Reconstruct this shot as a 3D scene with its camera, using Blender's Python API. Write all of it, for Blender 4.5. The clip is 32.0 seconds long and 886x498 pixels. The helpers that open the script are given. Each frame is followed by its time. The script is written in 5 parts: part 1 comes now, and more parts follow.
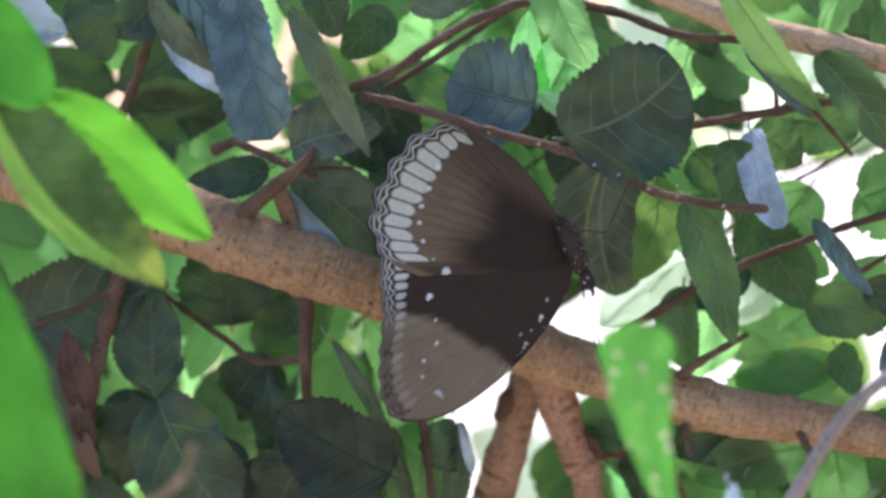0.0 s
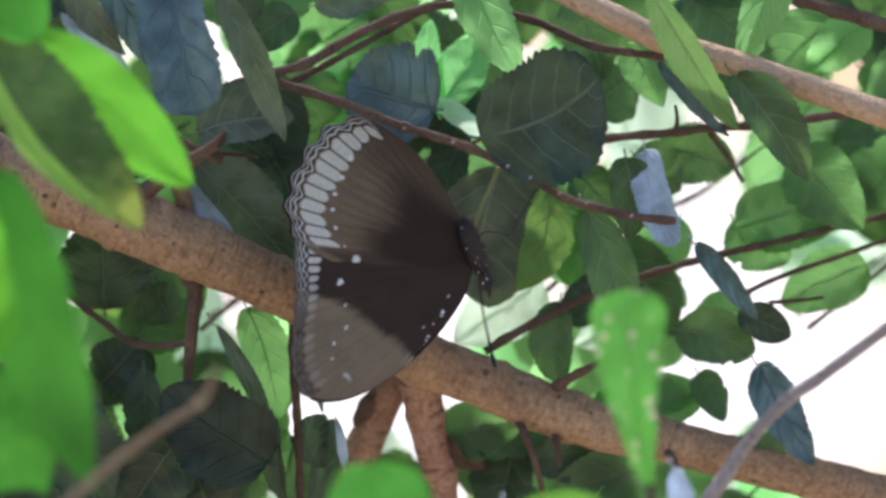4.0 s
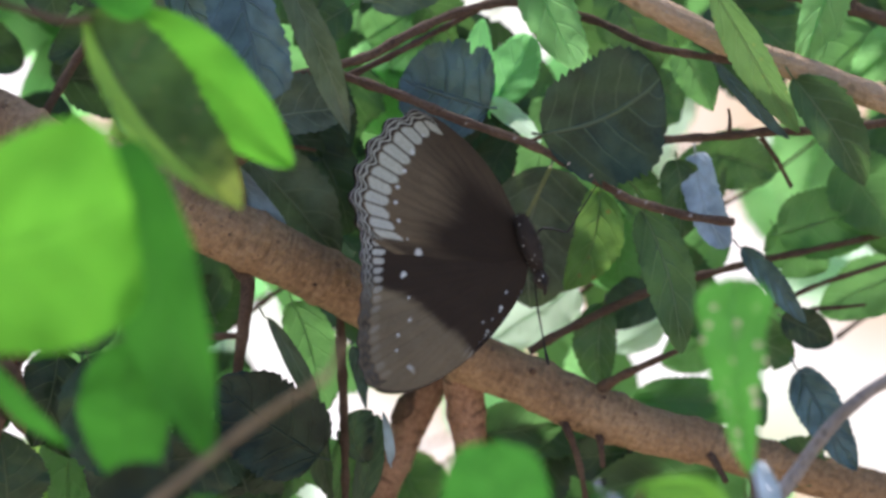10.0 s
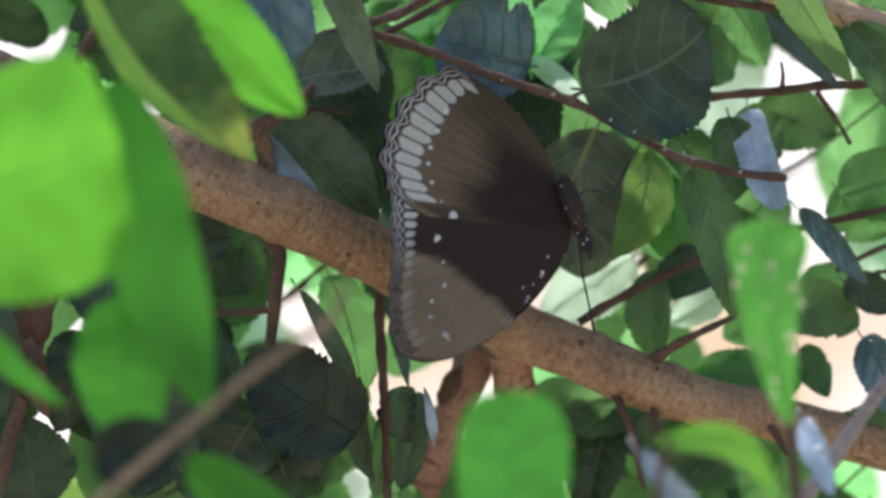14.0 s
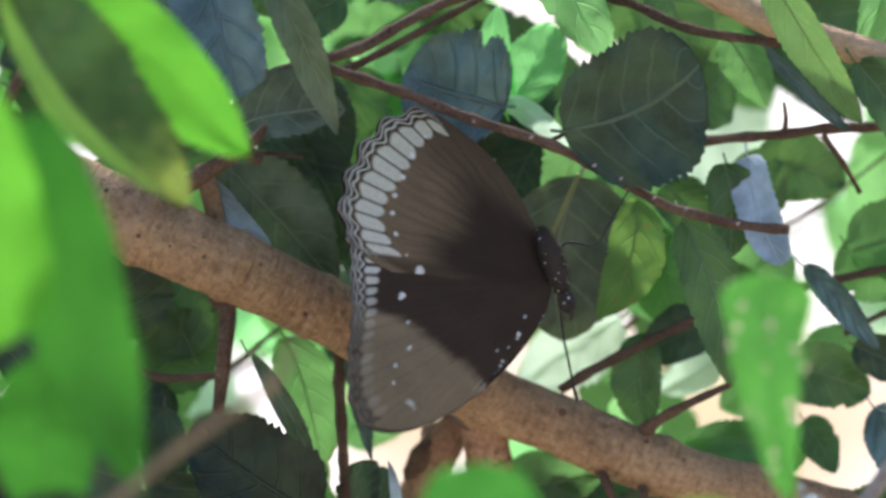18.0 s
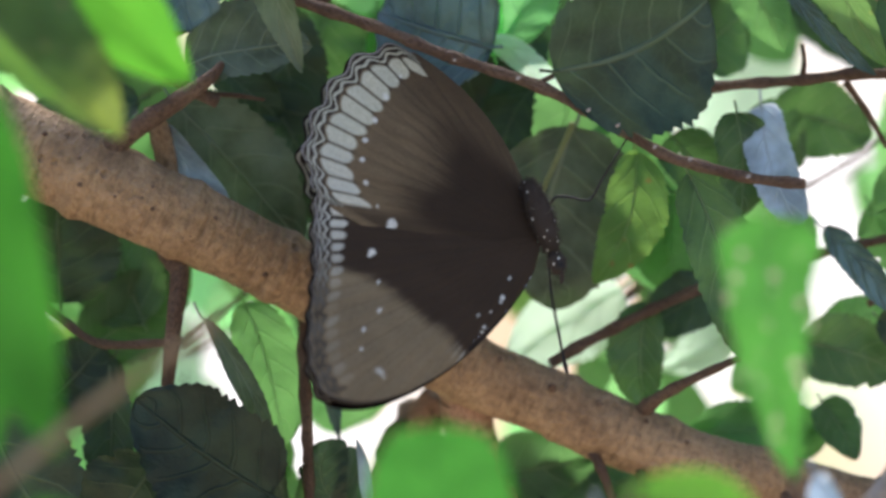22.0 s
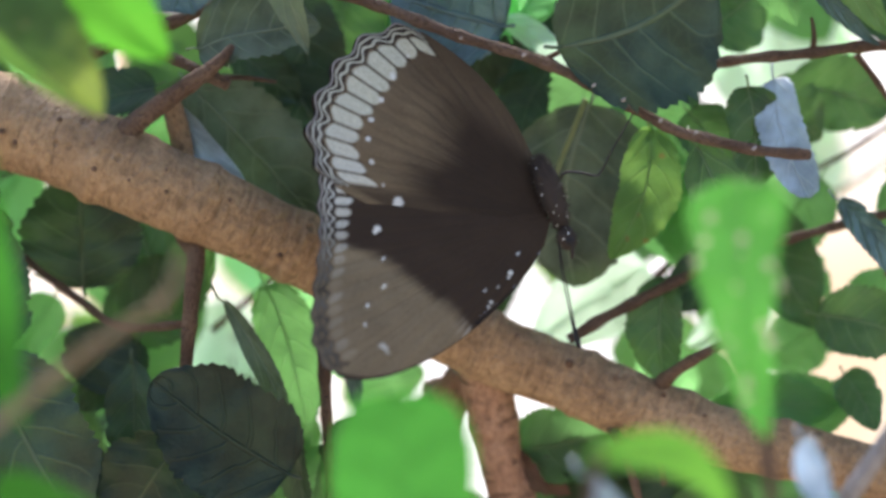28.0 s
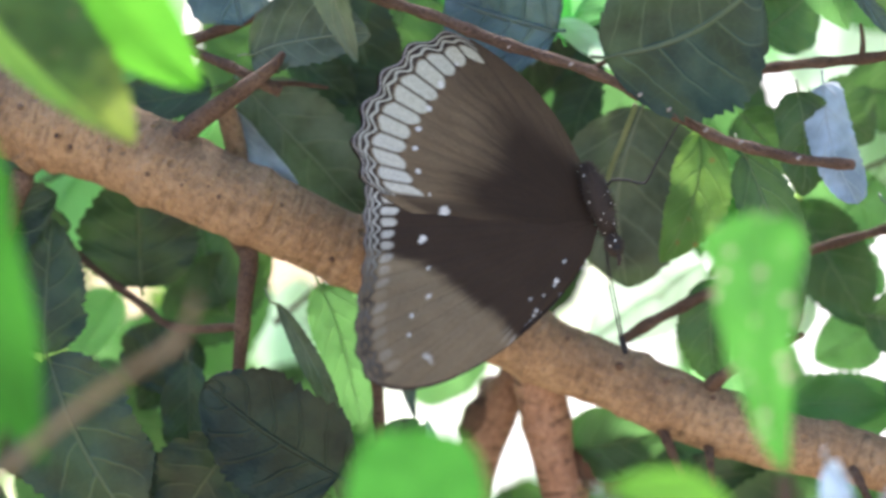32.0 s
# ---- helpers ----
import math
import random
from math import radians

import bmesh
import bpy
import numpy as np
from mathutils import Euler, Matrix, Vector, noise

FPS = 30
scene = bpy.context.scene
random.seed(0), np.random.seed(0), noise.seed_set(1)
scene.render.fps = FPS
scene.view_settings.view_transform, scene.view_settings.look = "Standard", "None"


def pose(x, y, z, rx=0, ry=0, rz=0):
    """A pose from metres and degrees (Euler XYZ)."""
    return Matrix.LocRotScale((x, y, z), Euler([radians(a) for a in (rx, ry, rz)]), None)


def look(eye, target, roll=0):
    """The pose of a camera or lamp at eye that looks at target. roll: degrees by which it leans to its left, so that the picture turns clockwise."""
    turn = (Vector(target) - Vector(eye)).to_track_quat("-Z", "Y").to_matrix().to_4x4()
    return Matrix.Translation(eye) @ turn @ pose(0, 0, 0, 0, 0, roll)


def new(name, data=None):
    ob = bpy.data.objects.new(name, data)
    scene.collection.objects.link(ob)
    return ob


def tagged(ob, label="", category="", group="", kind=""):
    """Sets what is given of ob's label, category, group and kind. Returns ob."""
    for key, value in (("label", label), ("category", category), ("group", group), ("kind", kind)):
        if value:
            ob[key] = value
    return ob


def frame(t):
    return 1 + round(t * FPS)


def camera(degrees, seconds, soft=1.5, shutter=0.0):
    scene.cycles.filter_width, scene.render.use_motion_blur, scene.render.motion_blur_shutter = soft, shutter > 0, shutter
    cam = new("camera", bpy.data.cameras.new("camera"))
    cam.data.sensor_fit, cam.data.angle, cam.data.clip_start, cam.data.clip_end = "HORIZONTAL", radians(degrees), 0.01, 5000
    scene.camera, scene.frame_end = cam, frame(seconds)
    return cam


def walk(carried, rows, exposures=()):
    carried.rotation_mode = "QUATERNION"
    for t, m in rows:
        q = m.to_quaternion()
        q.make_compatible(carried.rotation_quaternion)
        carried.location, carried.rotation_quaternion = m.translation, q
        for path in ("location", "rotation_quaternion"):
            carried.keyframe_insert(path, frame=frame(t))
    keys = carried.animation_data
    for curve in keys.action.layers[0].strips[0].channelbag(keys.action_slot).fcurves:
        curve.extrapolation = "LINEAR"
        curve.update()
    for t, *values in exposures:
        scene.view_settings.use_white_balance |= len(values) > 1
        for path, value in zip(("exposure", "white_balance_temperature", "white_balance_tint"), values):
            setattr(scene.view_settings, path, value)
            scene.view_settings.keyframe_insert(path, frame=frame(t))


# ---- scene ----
cam = camera(7.0, 32.0, soft=3.0, shutter=0.5)
cam.data.dof.use_dof = True
cam.data.dof.focus_distance = 1.3
cam.data.dof.aperture_fstop = 10.5
SKY, SUN, FAR = 0.12, 2.4, 0.72
walk(cam, [
    (0, pose(0.2515, -1.4269, 0.1382, 84.575, 4.980, 9.727)),
    (0.5, pose(0.2240, -1.4364, 0.1206, 85.232, 4.347, 8.593)),
    (1, pose(0.2008, -1.4472, 0.1136, 85.524, 4.054, 7.642)),
    (1.5, pose(0.1516, -1.4551, 0.1057, 85.878, 3.455, 5.820)),
    (2, pose(0.1113, -1.4622, 0.0990, 86.241, 2.402, 3.982)),
    (2.5, pose(0.0746, -1.4767, 0.0939, 86.407, 1.834, 2.562)),
    (4.5, pose(-0.0003, -1.4743, 0.0506, 88.035, -0.267, -0.585)),
    (5, pose(-0.0310, -1.4772, 0.0599, 87.736, -0.318, -1.420)),
    (5.5, pose(-0.0557, -1.4796, 0.0636, 87.656, -0.195, -1.935)),
    (6, pose(-0.0766, -1.4772, 0.0487, 88.161, -0.615, -2.883)),
    (6.5, pose(-0.0836, -1.4736, 0.0285, 88.864, -0.661, -3.350)),
    (7, pose(-0.0858, -1.4742, 0.0421, 88.646, -0.827, -3.433)),
    (7.5, pose(-0.0892, -1.4782, 0.0529, 88.235, -0.848, -3.399)),
    (8, pose(-0.0979, -1.4801, 0.0708, 87.736, -0.779, -3.680)),
    (8.5, pose(-0.1037, -1.4811, 0.0712, 87.543, -0.815, -4.073)),
    (9, pose(-0.1136, -1.4783, 0.0583, 87.913, -1.160, -4.590)),
    (9.5, pose(-0.1075, -1.4746, 0.0425, 88.435, -1.213, -4.501)),
    (10, pose(-0.1027, -1.4730, 0.0247, 89.007, -1.285, -4.182)),
    (10.5, pose(-0.1004, -1.4708, 0.0195, 89.214, -1.136, -4.111)),
    (11, pose(-0.0969, -1.4731, 0.0151, 89.235, -1.130, -4.029)),
    (11.5, pose(-0.0722, -1.4688, 0.0027, 89.531, -0.716, -3.311)),
    (12, pose(-0.0605, -1.4627, -0.0120, 90.147, -0.713, -2.636)),
    (12.5, pose(-0.0520, -1.4639, -0.0119, 90.256, -0.435, -2.293)),
    (13, pose(-0.0561, -1.4639, -0.0091, 90.156, -0.344, -2.229)),
    (13.5, pose(-0.0531, -1.4118, -0.0191, 90.407, 0.040, -2.107)),
    (14, pose(-0.0478, -1.4062, -0.0200, 90.507, -0.069, -1.857)),
    (14.5, pose(-0.0268, -1.4007, -0.0321, 90.986, -0.008, -1.279)),
    (16.5, pose(-0.0371, -1.3412, -0.0350, 91.256, -0.375, -1.831)),
    (17, pose(-0.0444, -1.3394, -0.0298, 91.268, -0.377, -1.951)),
    (17.5, pose(-0.0416, -1.2922, -0.0200, 91.082, -0.429, -1.958)),
    (18, pose(-0.0333, -1.2713, -0.0238, 91.202, -0.178, -1.669)),
    (18.5, pose(-0.0267, -1.2480, -0.0256, 91.319, -0.186, -1.566)),
    (19, pose(-0.0210, -1.2213, -0.0353, 91.593, -0.375, -1.216)),
    (19.5, pose(-0.0174, -1.2088, -0.0409, 91.703, -0.193, -1.168)),
    (20, pose(-0.0193, -1.1771, -0.0464, 92.002, -0.146, -1.108)),
    (20.5, pose(-0.0204, -1.1745, -0.0470, 92.299, -0.338, -1.180)),
    (21, pose(-0.0142, -1.1605, -0.0435, 92.166, -0.644, -1.464)),
    (21.5, pose(-0.0107, -1.1454, -0.0449, 91.829, -0.537, -1.149)),
    (22, pose(-0.0094, -1.1403, -0.0433, 91.963, -0.761, -0.868)),
    (22.5, pose(0.0056, -1.1545, -0.0470, 91.918, -0.887, -0.598)),
    (23, pose(0.0177, -1.1535, -0.0494, 91.526, -0.431, 0.168)),
    (23.5, pose(0.0258, -1.1470, -0.0480, 91.866, 0.049, 0.353)),
    (24, pose(0.0294, -1.1385, -0.0578, 92.212, 1.094, 0.830)),
    (24.5, pose(0.0349, -1.1317, -0.0643, 92.458, 1.457, 1.488)),
    (25, pose(0.0346, -1.1174, -0.0725, 92.557, -0.669, 0.991)),
    (25.5, pose(0.0407, -1.0918, -0.0701, 93.194, 0.571, 1.414)),
    (27.5, pose(0.0373, -1.1506, -0.0651, 92.816, -0.170, 1.725)),
    (28, pose(0.0477, -1.1477, -0.0556, 92.387, 0.106, 2.126)),
    (28.5, pose(0.0696, -1.1591, -0.0424, 91.923, -0.101, 3.799)),
    (29, pose(0.0869, -1.1546, -0.0404, 91.531, -0.439, 4.457)),
    (29.5, pose(0.0832, -1.1536, -0.0539, 92.200, -1.109, 4.400)),
    (30, pose(0.0674, -1.1606, -0.0405, 91.773, -0.816, 3.878)),
    (30.5, pose(0.0718, -1.1578, -0.0365, 91.449, -0.565, 3.813)),
    (31, pose(0.0872, -1.1576, -0.0165, 90.708, -0.402, 4.159)),
    (31.5, pose(0.0862, -1.1575, -0.0263, 90.954, -0.351, 4.130)),
    (32, pose(0.0865, -1.1565, -0.0185, 90.567, -0.090, 4.419)),
], [(0, 1.38, 6140, 23), (2.5, 1.31, 6140, 23), (5, 1.03, 6200, 22), (9, 0.96, 6200, 20), (13, 0.95, 6250, 18), (17, 1.15, 6250, 17), (20, 1.21, 6300, 16.5), (23, 1.17, 6330, 15.5), (25.5, 1.26, 6330, 15), (28, 1.40, 6300, 16.5), (29.5, 1.54, 6300, 17), (31, 1.80, 6250, 18), (32, 1.78, 6250, 18)])


# ---------- world, sun, large lights ----------
world = bpy.data.worlds.new("world")
scene.world = world
world.use_nodes = True
wn = world.node_tree
sky_node = wn.nodes.new("ShaderNodeTexSky")
sky_node.sky_type = "NISHITA"
sky_node.sun_disc = False
sky_node.sun_elevation = radians(58)
sky_node.sun_rotation = radians(-20)
wn.links.new(sky_node.outputs[0], wn.nodes["Background"].inputs[0])
wn.nodes["Background"].inputs[1].default_value = SKY

sun = new("sun", bpy.data.lights.new("sun", "SUN"))
sun.data.energy = SUN
sun.data.angle = radians(6)
sun.data.color = (1.0, 0.95, 0.86)
# from high behind the branches, so that the leaves are lit through
sun.matrix_world = look((-0.5, 1.4, 2.4), (0, 0, 0))


# ---------- materials ----------
def material(name):
    m = bpy.data.materials.new(name)
    m.use_nodes = True
    nt = m.node_tree
    return m, nt, nt.nodes["Principled BSDF"]


def node(nt, kind, **values):
    n = nt.nodes.new(kind)
    for key, value in values.items():
        n.inputs[key].default_value = value
    return n


def maths(nt, op, a, b=None, c=None):
    n = nt.nodes.new("ShaderNodeMath")
    n.operation = op
    for i, v in enumerate((a, b, c)):
        if v is None:
            continue
        if isinstance(v, (int, float)):
            n.inputs[i].default_value = v
        else:
            nt.links.new(v, n.inputs[i])
    return n.outputs[0]


def blend(nt, fac, a, b):
    n = nt.nodes.new("ShaderNodeMix")
    n.data_type = "RGBA"
    for socket, v in ((n.inputs[0], fac), (n.inputs[6], a), (n.inputs[7], b)):
        if isinstance(v, (int, float)):
            socket.default_value = v
        elif isinstance(v, tuple):
            socket.default_value = (*v, 1)
        else:
            nt.links.new(v, socket)
    return n.outputs[2]


def step(nt, v, lo, hi):
    n = nt.nodes.new("ShaderNodeMapRange")
    n.interpolation_type = "SMOOTHSTEP"
    nt.links.new(v, n.inputs[0])
    n.inputs[1].default_value, n.inputs[2].default_value = lo, hi
    return n.outputs[0]


def leaf_material(name, base, vein, clear, through_colour, rough=0.42, gloss=0.5, half=None, spots=None, tip=None, relief=0.5, spot_scale=330.0):
    """A leaf: midrib and side veins by its length and width, blotches, light coming through the blade."""
    if "front" not in name and "fresh" not in name and "yellow" not in name and "spotted" not in name:
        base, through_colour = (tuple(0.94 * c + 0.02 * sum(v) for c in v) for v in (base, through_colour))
    m, nt, bsdf = material(name)
    uv = nt.nodes.new("ShaderNodeUVMap")
    sep = nt.nodes.new("ShaderNodeSeparateXYZ")
    nt.links.new(uv.outputs[0], sep.inputs[0])
    u, v = sep.outputs[0], sep.outputs[1]
    signed = maths(nt, "MULTIPLY_ADD", v, 2.0, -1.0)
    across = maths(nt, "ABSOLUTE", signed)
    info = nt.nodes.new("ShaderNodeObjectInfo")
    coord = nt.nodes.new("ShaderNodeTexCoord")
    shift = nt.nodes.new("ShaderNodeVectorMath")
    shift.operation = "ADD"
    nt.links.new(coord.outputs["Object"], shift.inputs[0])
    nt.links.new(info.outputs["Random"], shift.inputs[1])
    blotch = node(nt, "ShaderNodeTexNoise", Scale=160.0, Detail=3.0)
    nt.links.new(shift.outputs[0], blotch.inputs["Vector"])
    fine = node(nt, "ShaderNodeTexNoise", Scale=1500.0, Detail=2.0)
    nt.links.new(shift.outputs[0], fine.inputs["Vector"])
    # side veins leave the midrib slanting towards the tip
    wob = maths(nt, "MULTIPLY_ADD", blotch.outputs[0], 0.5, -0.25)
    run = maths(nt, "MULTIPLY_ADD", u, 5.2, maths(nt, "MULTIPLY", maths(nt, "POWER", across, 1.3), -1.5))
    run = maths(nt, "ADD", run, wob)
    run = maths(nt, "ADD", run, maths(nt, "MULTIPLY", maths(nt, "GREATER_THAN", signed, 0.0), 0.4))
    off = maths(nt, "ABSOLUTE", maths(nt, "SUBTRACT", maths(nt, "FRACT", run), 0.5))
    side = maths(nt, "MULTIPLY", maths(nt, "SUBTRACT", 1.0, step(nt, off, 0.02, 0.085)), maths(nt, "SUBTRACT", 1.0, step(nt, across, 0.55, 0.98)))
    rib = maths(nt, "SUBTRACT", 1.0, step(nt, across, 0.016, 0.05))
    veins = maths(nt, "MAXIMUM", maths(nt, "MULTIPLY", side, 0.52), rib)
    mesh_net = node(nt, "ShaderNodeTexVoronoi", Scale=420.0)
    mesh_net.feature = "DISTANCE_TO_EDGE"
    nt.links.new(shift.outputs[0], mesh_net.inputs["Vector"])
    net = maths(nt, "SUBTRACT", 1.0, step(nt, mesh_net.outputs[0], 0.0, 0.09))
    dark = tuple(c * 0.54 for c in base)
    light = tuple(min(1, c * 1.4) for c in base)
    col = blend(nt, step(nt, blotch.outputs[0], 0.3, 0.72), dark, light)
    tone = maths(nt, "MULTIPLY_ADD", info.outputs["Random"], 0.5, 0.75)
    hsv = node(nt, "ShaderNodeHueSaturation")
    nt.links.new(col, hsv.inputs["Color"])
    nt.links.new(tone, hsv.inputs["Value"])
    nt.links.new(maths(nt, "MULTIPLY_ADD", info.outputs["Random"], 0.03, 0.485), hsv.inputs["Hue"])
    col = hsv.outputs[0]
    # half: colour for one side of the blade, painted as the lit strip
    if half:
        col = blend(nt, step(nt, signed, -0.16, 0.0), half, col)
    if tip:
        col = blend(nt, step(nt, maths(nt, "MULTIPLY_ADD", blotch.outputs[0], 0.35, u), 0.9, 1.08), col, tip)
    thr = blend(nt, maths(nt, "MULTIPLY", step(nt, blotch.outputs[0], 0.3, 0.75), 0.45), through_colour, tuple(c * 0.7 for c in through_colour))
    if half:
        thr = blend(nt, step(nt, signed, -0.16, 0.0), tuple(min(1, c * 1.7) for c in half), thr)
    if tip:
        thr = blend(nt, step(nt, maths(nt, "MULTIPLY_ADD", blotch.outputs[0], 0.35, u), 0.9, 1.08), thr, tip)
    if spots:
        cells = node(nt, "ShaderNodeTexVoronoi", Scale=spot_scale, Randomness=1.0)
        nt.links.new(shift.outputs[0], cells.inputs["Vector"])
        ragged = maths(nt, "MULTIPLY_ADD", fine.outputs[0], 0.25, cells.outputs["Distance"])
        spot = maths(nt, "MULTIPLY", maths(nt, "SUBTRACT", 1.0, step(nt, ragged, *((0.24, 0.36) if spot_scale != 300.0 else (0.33, 0.41)))), step(nt, cells.outputs["Color"], *((0.36, 0.5) if spot_scale != 300.0 else (0.22, 0.36))))
        col = blend(nt, spot, col, spots)
        thr = blend(nt, spot, thr, spots)
    col = blend(nt, maths(nt, "MULTIPLY", net, 0.1), col, vein)
    col = blend(nt, maths(nt, "MULTIPLY", veins, 0.9), col, vein)
    nt.links.new(col, bsdf.inputs["Base Color"])
    bsdf.inputs["Roughness"].default_value = rough
    bsdf.inputs["Specular IOR Level"].default_value = gloss
    height = maths(nt, "ADD", maths(nt, "MULTIPLY", veins, -1.0), maths(nt, "MULTIPLY", fine.outputs[0], 0.35))
    height = maths(nt, "ADD", height, maths(nt, "MULTIPLY", maths(nt, "SINE", maths(nt, "MULTIPLY", run, 6.283)), 0.18))
    bump = node(nt, "ShaderNodeBump", Strength=relief, Distance=0.0006)
    nt.links.new(height, bump.inputs["Height"])
    nt.links.new(bump.outputs[0], bsdf.inputs["Normal"])
    glow = nt.nodes.new("ShaderNodeBsdfTranslucent")
    nt.links.new(thr, glow.inputs[0])
    nt.links.new(bump.outputs[0], glow.inputs[1])
    mix = nt.nodes.new("ShaderNodeMixShader")
    mix.inputs[0].default_value = clear
    nt.links.new(bsdf.outputs[0], mix.inputs[1])
    nt.links.new(glow.outputs[0], mix.inputs[2])
    nt.links.new(mix.outputs[0], nt.nodes["Material Output"].inputs[0])
    return m


LEAF = {
    # dark, shade, leafy and bright: one leaf, shade or sunlight put into its colour
    "dark": leaf_material("shade_coloured_leaf", (0.036, 0.06, 0.030), (0.11, 0.145, 0.075), 0.18, (0.08, 0.2, 0.04), 0.44, 0.42),
    "shade": leaf_material("grey_shade_coloured_leaf", (0.037, 0.063, 0.039), (0.1, 0.14, 0.085), 0.1, (0.06, 0.15, 0.045), 0.44, 0.32),
    "black": leaf_material("very_dark_leaf", (0.024, 0.04, 0.026), (0.036, 0.054, 0.036), 0.05, (0.03, 0.08, 0.02), 0.42, 0.26, relief=0.9),
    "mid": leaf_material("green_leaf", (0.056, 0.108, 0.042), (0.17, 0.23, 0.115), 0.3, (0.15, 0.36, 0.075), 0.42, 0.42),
    "leafy": leaf_material("sun_coloured_leaf", (0.082, 0.155, 0.062), (0.2, 0.3, 0.14), 0.5, (0.25, 0.62, 0.16), 0.43, 0.42),
    "soft": leaf_material("soft_leaf", (0.11, 0.2, 0.06), (0.26, 0.34, 0.14), 0.42, (0.26, 0.54, 0.12), 0.5, 0.35, spots=(0.26, 0.36, 0.09), spot_scale=420.0),
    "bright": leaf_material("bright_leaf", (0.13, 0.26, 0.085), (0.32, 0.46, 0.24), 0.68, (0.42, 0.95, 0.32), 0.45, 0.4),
    # young: brighter leaf colour that stands in for direct sun on it
    "young": leaf_material("sun_bright_leaf", (0.12, 0.36, 0.11), (0.42, 0.62, 0.42), 0.7, (0.34, 0.95, 0.3), 0.45, 0.4),
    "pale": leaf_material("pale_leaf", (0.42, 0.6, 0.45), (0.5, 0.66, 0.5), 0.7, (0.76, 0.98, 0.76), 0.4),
    "lime": leaf_material("lime_leaf", (0.1, 0.19, 0.045), (0.22, 0.3, 0.12), 0.5, (0.3, 0.58, 0.1), 0.5, 0.35, spots=(0.3, 0.28, 0.07)),
    # blue and sky: the sky's reflection is painted into the base colour
    "blue": leaf_material("sky_sheen_leaf", (0.088, 0.15, 0.142), (0.125, 0.19, 0.175), 0.08, (0.06, 0.2, 0.05), 0.42, 0.75, relief=1.2),
    "sky": leaf_material("pale_sky_sheen_leaf", (0.33, 0.42, 0.47), (0.42, 0.5, 0.54), 0.12, (0.2, 0.35, 0.3), 0.36, 0.9),
    "dull": leaf_material("dull_leaf", (0.1, 0.13, 0.085), (0.2, 0.24, 0.16), 0.16, (0.12, 0.22, 0.06), 0.55, 0.35),
    "brown": leaf_material("dead_leaf", (0.12, 0.072, 0.048), (0.17, 0.11, 0.07), 0.15, (0.2, 0.08, 0.03), 0.7, 0.2),
    "fresh": leaf_material("fresh_leaf", (0.066, 0.25, 0.02), (0.11, 0.33, 0.04), 0.56, (0.19, 0.62, 0.05), 0.5, 0.18, relief=0.4),
    "grass": leaf_material("front_leaf", (0.038, 0.15, 0.022), (0.08, 0.22, 0.045), 0.48, (0.075, 0.36, 0.035), 0.5, 0.18, relief=0.5),
    "green": leaf_material("green_front_leaf", (0.048, 0.19, 0.03), (0.1, 0.27, 0.055), 0.5, (0.1, 0.48, 0.06), 0.5, 0.2, relief=0.6),
    "lush": leaf_material("yellow_green_leaf", (0.09, 0.24, 0.03), (0.18, 0.34, 0.06), 0.5, (0.18, 0.5, 0.05), 0.5),
    "tipped": leaf_material("yellow_tipped_leaf", (0.055, 0.095, 0.028), (0.1, 0.15, 0.05), 0.22, (0.13, 0.26, 0.04), 0.55, 0.3, half=(0.22, 0.42, 0.06), tip=(0.36, 0.46, 0.08), spots=(0.18, 0.18, 0.07)),
    "spotted": leaf_material("spotted_leaf", (0.065, 0.22, 0.05), (0.15, 0.33, 0.1), 0.5, (0.15, 0.56, 0.08), 0.5, 0.2, spots=(0.6, 0.56, 0.38), spot_scale=300.0),
}
LOOK = {
    "dark": "dark green serrated leaf, shade in its colour", "shade": "very dark grey-green leaf with pale curved midrib, shade in its colour", "black": "very dark round leaf", "mid": "mid green serrated leaf",
    "leafy": "green serrated leaf, sunlight in its colour", "soft": "soft green hanging leaf with pale flecks", "bright": "bright green leaf, light from behind in its colour",
    "young": "bright green leaf with pale midrib, sunlight in its colour", "pale": "pale whitish green leaf", "lime": "yellowish green leaf", "blue": "glossy leaf with the blue sky's reflection in its colour",
    "sky": "pale blue-grey leaf with sky sheen in its colour", "dull": "dull grey-green narrow leaf", "brown": "withered brown leaf",
    "fresh": "fresh bright green leaf", "grass": "green leaf out of focus", "green": "rounded green leaf out of focus", "lush": "yellow-green young leaf",
    "tipped": "dark green leaf with yellow tip and pale margin, lit half in its colour", "spotted": "bright green leaf with pale eaten spots",
}


